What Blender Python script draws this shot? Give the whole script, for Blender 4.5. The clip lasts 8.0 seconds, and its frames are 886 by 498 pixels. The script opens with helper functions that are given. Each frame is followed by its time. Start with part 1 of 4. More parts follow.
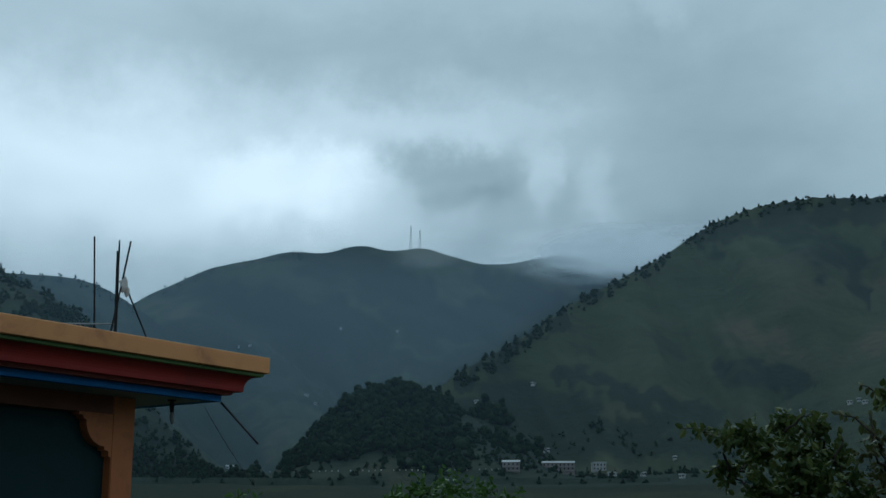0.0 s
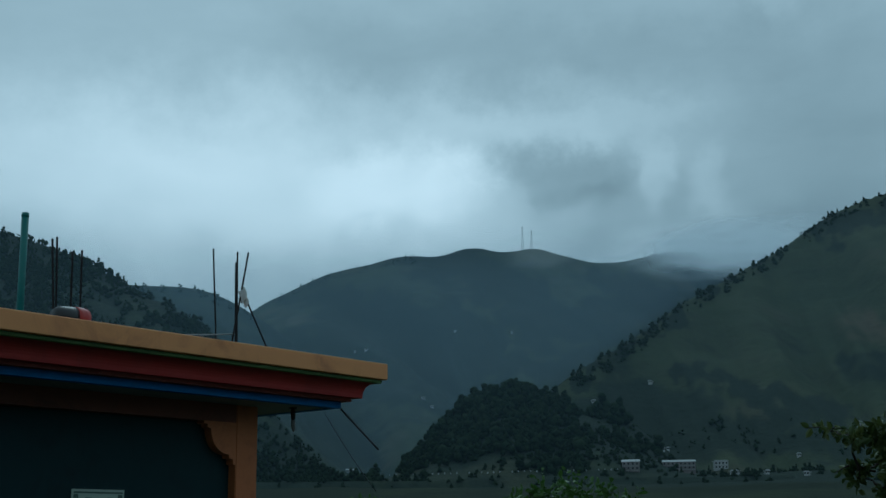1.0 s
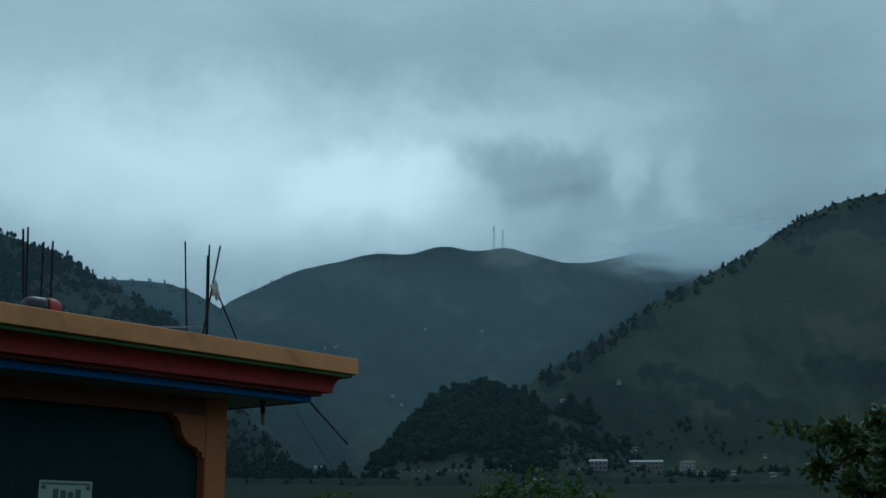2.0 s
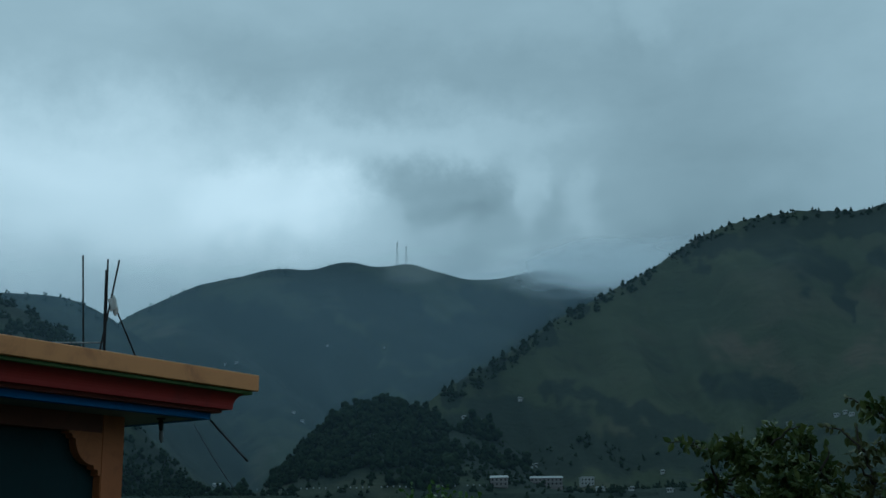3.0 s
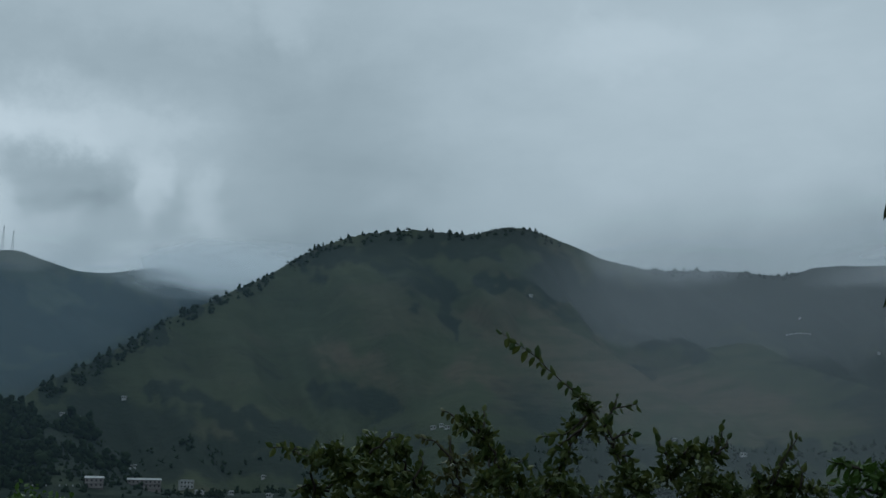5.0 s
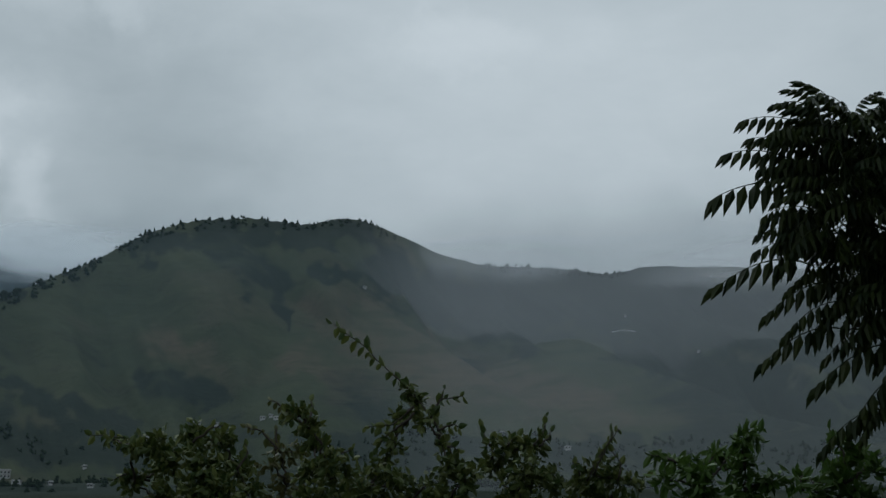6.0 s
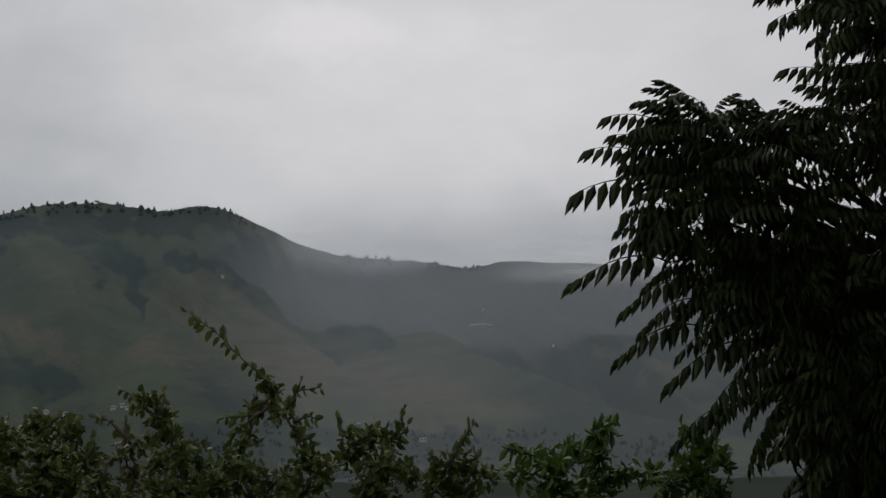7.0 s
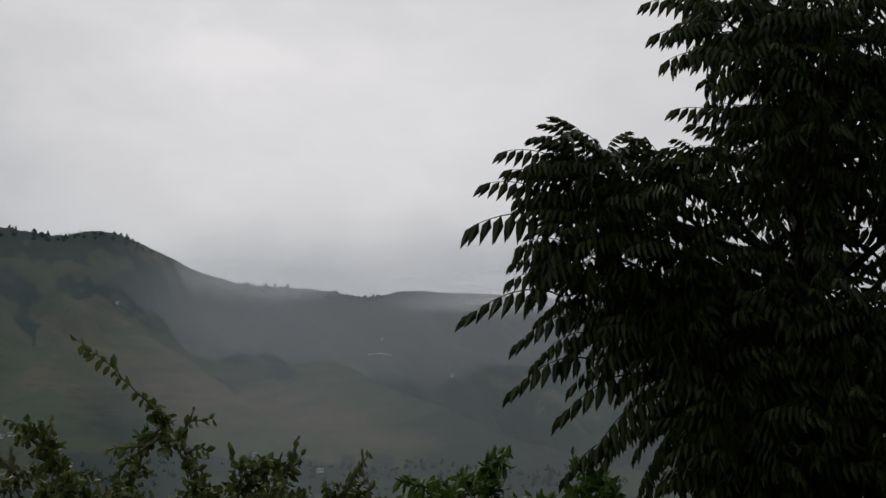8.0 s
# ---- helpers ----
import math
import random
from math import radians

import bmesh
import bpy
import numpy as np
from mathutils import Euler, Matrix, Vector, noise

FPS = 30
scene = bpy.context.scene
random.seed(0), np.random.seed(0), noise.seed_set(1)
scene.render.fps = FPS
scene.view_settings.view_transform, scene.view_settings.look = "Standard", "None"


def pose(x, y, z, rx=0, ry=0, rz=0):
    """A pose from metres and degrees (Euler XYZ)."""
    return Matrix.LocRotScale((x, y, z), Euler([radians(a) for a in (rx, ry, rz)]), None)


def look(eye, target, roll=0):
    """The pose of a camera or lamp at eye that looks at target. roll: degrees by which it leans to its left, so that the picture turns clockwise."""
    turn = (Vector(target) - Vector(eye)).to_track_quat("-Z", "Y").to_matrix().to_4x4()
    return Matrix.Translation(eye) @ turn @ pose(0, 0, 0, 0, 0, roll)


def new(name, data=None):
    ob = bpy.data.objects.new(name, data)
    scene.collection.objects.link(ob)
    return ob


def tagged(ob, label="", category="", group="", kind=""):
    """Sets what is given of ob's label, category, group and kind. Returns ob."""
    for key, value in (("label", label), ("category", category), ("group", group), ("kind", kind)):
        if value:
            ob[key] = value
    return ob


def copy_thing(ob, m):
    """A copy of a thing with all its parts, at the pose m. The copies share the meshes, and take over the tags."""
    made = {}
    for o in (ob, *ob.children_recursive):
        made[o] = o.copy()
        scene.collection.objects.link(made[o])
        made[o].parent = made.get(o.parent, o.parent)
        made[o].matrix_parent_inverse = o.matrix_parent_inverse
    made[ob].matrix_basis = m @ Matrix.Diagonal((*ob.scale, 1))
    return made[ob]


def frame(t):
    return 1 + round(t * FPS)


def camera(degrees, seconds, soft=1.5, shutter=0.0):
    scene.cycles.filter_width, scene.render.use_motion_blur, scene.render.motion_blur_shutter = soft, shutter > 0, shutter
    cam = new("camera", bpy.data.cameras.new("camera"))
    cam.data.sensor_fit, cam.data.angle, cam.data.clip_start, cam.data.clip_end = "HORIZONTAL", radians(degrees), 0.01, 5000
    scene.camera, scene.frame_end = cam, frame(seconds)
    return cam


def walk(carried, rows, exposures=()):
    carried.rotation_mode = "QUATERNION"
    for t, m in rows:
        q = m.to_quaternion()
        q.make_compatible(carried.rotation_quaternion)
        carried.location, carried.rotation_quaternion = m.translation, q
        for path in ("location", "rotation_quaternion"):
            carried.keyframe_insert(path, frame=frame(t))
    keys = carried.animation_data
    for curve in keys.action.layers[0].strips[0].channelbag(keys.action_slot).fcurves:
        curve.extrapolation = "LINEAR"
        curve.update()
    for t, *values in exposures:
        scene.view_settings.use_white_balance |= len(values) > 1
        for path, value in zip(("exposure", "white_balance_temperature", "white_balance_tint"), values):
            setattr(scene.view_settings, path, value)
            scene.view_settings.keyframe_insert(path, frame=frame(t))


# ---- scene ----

# ---------------- camera and its walk ----------------
EYE = 1.6
cam = camera(38.8, 8.0, soft=1.5)
PATH = (
    (0.0, 0.000, 0.000, 0.000, 0.000, 12.894, -0.085),
    (0.5, -0.013, -0.020, 0.008, 3.208, 13.227, -0.298),
    (1.0, -0.014, 0.001, 0.020, 5.222, 12.996, -0.656),
    (1.2, -0.009, 0.005, 0.014, 5.076, 12.502, -0.447),
    (2.3, -0.020, -0.051, -0.010, 2.708, 13.373, -0.252),
    (2.5, -0.019, -0.058, -0.003, 1.596, 13.652, -0.333),
    (3.0, -0.015, -0.064, -0.007, -0.648, 13.603, -0.643),
    (3.5, 0.010, -0.058, -0.007, -3.984, 13.659, -0.705),
    (4.0, 0.025, -0.046, -0.016, -9.846, 13.712, 0.165),
    (5.3, -0.008, -0.038, -0.007, -20.158, 13.493, 0.016),
    (5.5, -0.006, -0.026, -0.014, -21.428, 13.244, 0.203),
    (6.0, 0.024, -0.029, -0.015, -26.036, 13.317, -0.161),
    (6.5, 0.031, -0.013, -0.006, -29.685, 13.183, -0.302),
    (7.0, 0.059, 0.047, -0.004, -32.567, 12.921, -0.352),
    (7.5, 0.076, 0.025, 0.000, -36.833, 13.327, -0.879),
    (8.0, 0.064, 0.010, 0.003, -37.244, 14.226, -0.644),
)
EXPOSURE = (
    (0.0, -0.17, 5100, -11), (0.5, -0.4, 4850, -17), (1.0, -0.45, 4800, -18), (3.9, -0.45, 4800, -18),
    (4.4, -0.35, 5200, -9), (5.5, -0.2, 5650, -3), (6.5, 0.0, 6350, 7), (7.0, 0.12, 6700, 12), (8.0, 0.27, 6750, 12),
)
walk(cam, [(t, pose(x, y, z + EYE, 90 + pitch, 0, yaw) @ pose(0, 0, 0, 0, 0, roll))
           for t, x, y, z, yaw, pitch, roll in PATH], EXPOSURE)


def sight(az, el, d):
    """The place at a bearing (degrees right of the first view), a height angle and a level distance from the eye."""
    a = radians(az)
    return Vector((d * math.sin(a), d * math.cos(a), EYE + d * math.tan(radians(el))))


# ---------------- node helpers ----------------
def shader(name):
    m = bpy.data.materials.new(name)
    m.use_nodes = True
    nt = m.node_tree
    return m, nt, nt.nodes["Principled BSDF"], nt.nodes["Material Output"]


def node(nt, kind, **values):
    n = nt.nodes.new(kind)
    for k, v in values.items():
        n.inputs[k.replace("_", " ")].default_value = v
    return n


def calc(nt, op, a, b=None, c=None):
    n = nt.nodes.new("ShaderNodeMath")
    n.operation = op
    for i, v in enumerate((a, b, c)):
        if v is None:
            continue
        if isinstance(v, (int, float)):
            n.inputs[i].default_value = v
        else:
            nt.links.new(v, n.inputs[i])
    return n.outputs[0]


def noise_tex(nt, vector, scale, detail=4.0, rough=0.55, distort=0.0):
    n = node(nt, "ShaderNodeTexNoise", Scale=scale, Detail=detail, Roughness=rough, Distortion=distort)
    nt.links.new(vector, n.inputs["Vector"])
    return n


def ramp(nt, fac, lo, hi):
    n = nt.nodes.new("ShaderNodeMapRange")
    n.interpolation_type = "SMOOTHSTEP"
    n.inputs["From Min"].default_value, n.inputs["From Max"].default_value = lo, hi
    nt.links.new(fac, n.inputs["Value"])
    return n.outputs["Result"]


def mix(nt, fac, a, b):
    n = nt.nodes.new("ShaderNodeMix")
    n.data_type = "RGBA"
    if isinstance(fac, (int, float)):
        n.inputs[0].default_value = fac
    else:
        nt.links.new(fac, n.inputs[0])
    for i, v in ((6, a), (7, b)):
        if isinstance(v, tuple):
            n.inputs[i].default_value = (*v, 1)
        else:
            nt.links.new(v, n.inputs[i])
    return n.outputs[2]


# ---------------- world and sun ----------------
SUN_AZ, SUN_EL = -8.0, 48.0
world = bpy.data.worlds.new("overcast_sky")
scene.world = world
world.use_nodes = True
wt = world.node_tree
background = wt.nodes["Background"]
sky = wt.nodes.new("ShaderNodeTexSky")
sky.sky_type = "NISHITA"
sky.sun_disc = False
sky.sun_elevation, sky.sun_rotation = radians(SUN_EL), radians(SUN_AZ)
coords = wt.nodes.new("ShaderNodeTexCoord").outputs["Generated"]
warp = noise_tex(wt, coords, 12.0, 7.0, 0.62)
shift = wt.nodes.new("ShaderNodeVectorMath")
shift.operation = "MULTIPLY_ADD"
wt.links.new(warp.outputs["Color"], shift.inputs[0])
shift.inputs[1].default_value = (0.10, 0.10, 0.085)
wt.links.new(coords, shift.inputs[2])
sep = wt.nodes.new("ShaderNodeSeparateXYZ")
wt.links.new(shift.outputs[0], sep.inputs[0])
# bearing and height angle in degrees, ragged by the warp (its mean taken off)
bearing = calc(wt, "MULTIPLY", calc(wt, "ARCTAN2", calc(wt, "SUBTRACT", sep.outputs[0], 0.05), calc(wt, "SUBTRACT", sep.outputs[1], 0.05)), 57.2958)
height = calc(wt, "MULTIPLY", calc(wt, "ARCSINE", calc(wt, "SUBTRACT", sep.outputs[2], 0.0425)), 57.2958)
# cloud masses: bearing, height, half width, half height, change of brightness
CLOUDS = (
    (-17, 16.4, 13.0, 3.6, 0.37), (-14, 13.2, 7.0, 1.6, 0.10), (-7.5, 15.8, 4.0, 2.0, 0.22), (-6, 14.0, 7.0, 1.6, 0.10), (-3.0, 18.8, 5.5, 1.1, 0.10),
    (0.4, 16.2, 3.2, 1.7, -0.20), (0.8, 14.3, 3.2, 1.5, -0.08), (3.0, 14.2, 3.0, 1.5, -0.07), (-4.6, 15.4, 1.6, 1.6, 0.06), (4.7, 15.9, 1.0, 1.7, 0.09), (6.1, 15.0, 1.0, 1.2, -0.05), (7.6, 15.5, 1.0, 1.6, 0.09), (3.4, 18.5, 3.0, 0.9, 0.05), (13, 17.5, 7.0, 6.0, -0.13), (11.5, 13.8, 5.0, 1.8, -0.12),
    (-2, 21.5, 14.0, 1.6, -0.09), (-14, 25.0, 8.0, 2.4, 0.05), (34, 20.0, 12.0, 5.0, 0.06), (38, 12.3, 17.0, 2.6, -0.13), (10, 24.5, 2.5, 1.5, 0.05), (27, 22.5, 3.5, 1.6, 0.05),
)
cloud = None
for a, e, wa, we, amount in CLOUDS:
    da = calc(wt, "DIVIDE", calc(wt, "SUBTRACT", bearing, a), wa)
    de = calc(wt, "DIVIDE", calc(wt, "SUBTRACT", height, e), we)
    q = calc(wt, "MULTIPLY", calc(wt, "ADD", calc(wt, "MULTIPLY", da, da), calc(wt, "MULTIPLY", de, de)), -1.0)
    if wa < 4.1:
        q = calc(wt, "MULTIPLY", calc(wt, "MULTIPLY", q, q), -1.0)
    blob = calc(wt, "MULTIPLY", calc(wt, "POWER", 2.71828, q), amount)
    cloud = blob if cloud is None else calc(wt, "ADD", cloud, blob)
flat = wt.nodes.new("ShaderNodeMapping")
flat.inputs["Scale"].default_value = (1.0, 1.0, 2.6)
wt.links.new(coords, flat.inputs["Vector"])
big = noise_tex(wt, flat.outputs[0], 2.6, 6.0, 0.55, 0.4)
fine = noise_tex(wt, flat.outputs[0], 11.0, 5.0, 0.55, 0.3)
cloud = calc(wt, "ADD", cloud, calc(wt, "MULTIPLY", calc(wt, "SUBTRACT", big.outputs["Fac"], 0.5), 0.18))
cloud = calc(wt, "ADD", cloud, calc(wt, "MULTIPLY", calc(wt, "SUBTRACT", fine.outputs["Fac"], 0.5), 0.10))
cloud = calc(wt, "ADD", cloud, 0.56)
tone = wt.nodes.new("ShaderNodeCombineColor")
# thick cloud is bluer than thin
for i, (k, rise) in enumerate(((0.86, 0.19), (0.99, 0.0), (1.06, -0.06))):
    wt.links.new(calc(wt, "MULTIPLY", cloud, calc(wt, "MULTIPLY_ADD", cloud, rise, k)), tone.inputs[i])
dim = wt.nodes.new("ShaderNodeVectorMath")
dim.operation = "SCALE"
dim.inputs["Scale"].default_value = 0.06
wt.links.new(sky.outputs[0], dim.inputs[0])
wt.links.new(mix(wt, 0.93, dim.outputs[0], tone.outputs[0]), background.inputs["Color"])
background.inputs["Strength"].default_value = 1.0

sun = new("sun", bpy.data.lights.new("sun", "SUN"))
sun.data.energy, sun.data.angle, sun.data.color = 0.5, radians(20), (1.0, 0.97, 0.93)
sun.matrix_world = look((0, 0, 0), -(sight(SUN_AZ, SUN_EL, 1.0) - Vector((0, 0, EYE))))


# ---------------- materials ----------------
def paint(name, colour, dark, rough=0.7, scale=3.0, bump=0.15):
    """Painted plaster with stains and a fine trowelled relief."""
    m, nt, bsdf, out = shader(name)
    pos = nt.nodes.new("ShaderNodeTexCoord").outputs["Object"]
    stains = noise_tex(nt, pos, scale, 6.0, 0.65, 0.6)
    grain = noise_tex(nt, pos, 60.0, 4.0)
    c = mix(nt, ramp(nt, stains.outputs["Fac"], 0.45, 0.8), colour, dark)
    c = mix(nt, calc(nt, "MULTIPLY", grain.outputs["Fac"], 0.25), c, dark)
    nt.links.new(c, bsdf.inputs["Base Color"])
    bsdf.inputs["Roughness"].default_value = rough
    b = node(nt, "ShaderNodeBump", Strength=bump, Distance=0.01)
    nt.links.new(grain.outputs["Fac"], b.inputs["Height"])
    nt.links.new(b.outputs[0], bsdf.inputs["Normal"])
    return m


def leaf_mat(name, colour, other, rough=0.45, through_light=0.25, gloss=0.22):
    m, nt, bsdf, out = shader(name)
    info = nt.nodes.new("ShaderNodeObjectInfo")
    island = nt.nodes.new("ShaderNodeNewGeometry").outputs["Random Per Island"]
    pos = nt.nodes.new("ShaderNodeTexCoord").outputs["Object"]
    spots = noise_tex(nt, pos, 40.0, 3.0)
    vary = calc(nt, "FRACT", calc(nt, "ADD", info.outputs["Random"], island))
    c = mix(nt, vary, colour, other)
    c = mix(nt, calc(nt, "MULTIPLY", spots.outputs["Fac"], 0.3), c, tuple(0.5 * v for v in colour))
    nt.links.new(c, bsdf.inputs["Base Color"])
    bsdf.inputs["Roughness"].default_value = rough
    bsdf.inputs["Specular IOR Level"].default_value = gloss
    tr = nt.nodes.new("ShaderNodeBsdfTranslucent")
    nt.links.new(c, tr.inputs["Color"])
    both = node(nt, "ShaderNodeMixShader", Fac=through_light)
    nt.links.new(bsdf.outputs[0], both.inputs[1])
    nt.links.new(tr.outputs[0], both.inputs[2])
    nt.links.new(both.outputs[0], out.inputs["Surface"])
    return m


def plain(name, colour, rough=0.6, metal=0.0, scale=20.0, amount=0.4):
    m, nt, bsdf, out = shader(name)
    pos = nt.nodes.new("ShaderNodeTexCoord").outputs["Object"]
    n = noise_tex(nt, pos, scale, 5.0, 0.6)
    c = mix(nt, calc(nt, "MULTIPLY", n.outputs["Fac"], amount), colour, tuple(0.35 * v for v in colour))
    nt.links.new(c, bsdf.inputs["Base Color"])
    bsdf.inputs["Roughness"].default_value, bsdf.inputs["Metallic"].default_value = rough, metal
    return m


M_GOLD = paint("ochre_paint", (0.76, 0.35, 0.13), (0.46, 0.19, 0.075))
M_GREEN = paint("green_paint", (0.15, 0.23, 0.07), (0.08, 0.12, 0.04))
M_RED = paint("red_paint", (0.36, 0.026, 0.020), (0.24, 0.022, 0.018))
M_MAROON = paint("brown_red_paint", (0.30, 0.06, 0.04), (0.15, 0.03, 0.02))
M_BLUE = paint("blue_paint", (0.02, 0.14, 0.42), (0.015, 0.09, 0.26))
M_SOFFIT = paint("grey_whitewash", (0.26, 0.27, 0.29), (0.15, 0.15, 0.16))
M_ORANGE = paint("orange_paint", (0.52, 0.18, 0.06), (0.28, 0.09, 0.035))
M_TEAL = paint("dark_teal_paint", (0.003, 0.026, 0.031), (0.002, 0.015, 0.018), 0.8)
M_BEAM = paint("brown_paint", (0.20, 0.065, 0.035), (0.11, 0.04, 0.025))
M_CONCRETE = paint("concrete", (0.33, 0.32, 0.30), (0.2, 0.19, 0.18), 0.9)
M_STEEL = plain("rusty_steel", (0.012, 0.010, 0.009), 0.9, 0.0, 60)
M_CLOTH = plain("white_rag", (0.62, 0.62, 0.60), 0.9)
M_BLACK = plain("black_plastic", (0.012, 0.012, 0.013), 0.4)
M_REDPLASTIC = plain("red_plastic", (0.35, 0.03, 0.025), 0.5)
M_POLE = plain("green_pole_paint", (0.03, 0.16, 0.14), 0.5, 0.0, 8, 0.5)
M_PAPER = plain("poster_paper", (0.50, 0.58, 0.50), 0.6, 0, 12, 0.25)
M_INK = plain("poster_ink", (0.10, 0.16, 0.13), 0.6)
M_BULB = plain("milky_bulb", (0.28, 0.29, 0.29), 0.25)
M_BARK = plain("bark", (0.045, 0.034, 0.026), 0.9, 0, 30, 0.7)
M_WHITE = plain("whitewashed_wall", (0.40, 0.40, 0.39), 0.8, 0, 0.3, 0.3)
M_PINK = plain("pinkish_wall", (0.20, 0.17, 0.16), 0.8, 0, 0.3, 0.3)
M_ROOFTIN = plain("grey_tin_roof", (0.30, 0.31, 0.31), 0.6, 0.1, 0.5, 0.3)
M_GLASS = plain("dark_window", (0.02, 0.025, 0.03), 0.1)
M_MAST = plain("galvanised_steel", (0.5, 0.51, 0.52), 0.6, 0.2, 0.2)
M_LEAF = leaf_mat("shrub_leaf", (0.040, 0.070, 0.018), (0.130, 0.152, 0.040), 0.5)
M_LEAF_DRY = leaf_mat("yellowing_leaf", (0.070, 0.085, 0.028), (0.11, 0.105, 0.038))
M_LEAF_BRIGHT = leaf_mat("fresh_leaf", (0.06, 0.12, 0.02), (0.085, 0.14, 0.03))
M_PINNA = leaf_mat("glossy_dark_leaf", (0.008, 0.018, 0.005), (0.042, 0.056, 0.014), 0.42, 0.18, 0.13)


def hill_mat():
    """Grass slopes with scrub, wooded patches and bare earth, in metres."""
    m, nt, bsdf, out = shader("hillside")
    pos = nt.nodes.new("ShaderNodeTexCoord").outputs["Object"]
    wide = noise_tex(nt, pos, 0.0035, 6.0, 0.6, 0.5)
    mid = noise_tex(nt, pos, 0.016, 6.0, 0.65)
    fine = noise_tex(nt, pos, 0.11, 5.0, 0.7)
    strip = noise_tex(nt, pos, 0.007, 3.0, 0.5)
    c = mix(nt, ramp(nt, mid.outputs["Fac"], 0.35, 0.7), (0.036, 0.048, 0.025), (0.054, 0.063, 0.032))
    c = mix(nt, calc(nt, "MULTIPLY", ramp(nt, strip.outputs["Fac"], 0.52, 0.72), 0.45), c, (0.080, 0.070, 0.048))
    earth = nt.nodes.new("ShaderNodeAttribute")
    earth.attribute_name = "bare"
    patch = calc(nt, "MULTIPLY", earth.outputs["Fac"], ramp(nt, mid.outputs["Fac"], 0.25, 0.65))
    c = mix(nt, calc(nt, "MULTIPLY", patch, 0.6), c, (0.100, 0.074, 0.054))
    wooded = nt.nodes.new("ShaderNodeAttribute")
    wooded.attribute_name = "wooded"
    mask = calc(nt, "ADD", wooded.outputs["Fac"], calc(nt, "MULTIPLY", calc(nt, "SUBTRACT", mid.outputs["Fac"], 0.5), 2.0))
    mask = calc(nt, "ADD", mask, calc(nt, "MULTIPLY", calc(nt, "SUBTRACT", wide.outputs["Fac"], 0.5), 1.4))
    c = mix(nt, ramp(nt, mask, 0.10, 0.78), c, (0.018, 0.027, 0.019))
    c = mix(nt, calc(nt, "MULTIPLY", ramp(nt, fine.outputs["Fac"], 0.48, 0.68), 0.4), c, (0.026, 0.036, 0.02))
    nt.links.new(c, bsdf.inputs["Base Color"])
    bsdf.inputs["Roughness"].default_value = 0.95
    bsdf.inputs["Specular IOR Level"].default_value = 0.1
    b = node(nt, "ShaderNodeBump", Strength=0.6, Distance=6.0)
    nt.links.new(fine.outputs["Fac"], b.inputs["Height"])
    nt.links.new(b.outputs[0], bsdf.inputs["Normal"])
    return m


M_HILL = hill_mat()
M_WOODS = leaf_mat("far_foliage", (0.019, 0.034, 0.016), (0.032, 0.048, 0.021), 0.95, 0.35, 0.05)


def mist_mat(name, density, scale, ragged=0.8, colour=(0.95, 0.95, 0.95, 1)):
    """Thin cloud: white droplets, thinning out to its edges."""
    m, nt, bsdf, out = shader(name)
    uv = nt.nodes.new("ShaderNodeTexCoord")
    s = nt.nodes.new("ShaderNodeSeparateXYZ")
    nt.links.new(uv.outputs["UV"], s.inputs[0])
    edge = None
    for axis in (0, 1):
        d = calc(nt, "SUBTRACT", calc(nt, "MULTIPLY", s.outputs[axis], 2.0), 1.0)
        d = calc(nt, "MULTIPLY", d, d)
        edge = d if edge is None else calc(nt, "ADD", edge, d)
    n = noise_tex(nt, uv.outputs["Object"], scale, 2.0, 0.5, 0.3)
    puff = calc(nt, "MULTIPLY", calc(nt, "SUBTRACT", n.outputs["Fac"], 0.5), ragged * 2)
    a = ramp(nt, calc(nt, "ADD", calc(nt, "SUBTRACT", 1.0, edge), puff), 0.0, 1.0)
    a = calc(nt, "MULTIPLY", a, density)
    clear = nt.nodes.new("ShaderNodeBsdfTransparent")
    half = node(nt, "ShaderNodeBsdfDiffuse", Color=colour)
    both = nt.nodes.new("ShaderNodeMixShader")
    nt.links.new(a, both.inputs[0])
    nt.links.new(clear.outputs[0], both.inputs[1])
    nt.links.new(half.outputs[0], both.inputs[2])
    nt.links.new(both.outputs[0], out.inputs["Surface"])
    return m


# ---------------- mesh helpers ----------------
def mesh_of(name, verts, faces, material, smooth=False):
    me = bpy.data.meshes.new(name)
    me.from_pydata([tuple(v) for v in verts], [], faces)
    me.materials.append(material)
    if smooth:
        me.shade_smooth()
    return me


def part(name, me, parent, label="", kind="", m=None):
    ob = new(name, me)
    ob.parent = parent
    if m is not None:
        ob.matrix_basis = m
    return tagged(ob, label, kind=kind)


def thing(name, place, label, category, group="", kind=""):
    ob = new(name)
    ob.matrix_world = place
    return tagged(ob, label, category, group, kind)


def box_mesh(name, lo, hi, material, bevel=0.0):
    bm = bmesh.new()
    bmesh.ops.create_cube(bm, size=1)
    for v in bm.verts:
        v.co = Vector([lo[i] + (v.co[i] + 0.5) * (hi[i] - lo[i]) for i in range(3)])
    if bevel:
        bmesh.ops.bevel(bm, geom=bm.edges[:], offset=bevel, segments=2, affect="EDGES")
    me = bpy.data.meshes.new(name)
    bm.to_mesh(me)
    bm.free()
    me.materials.append(material)
    return me


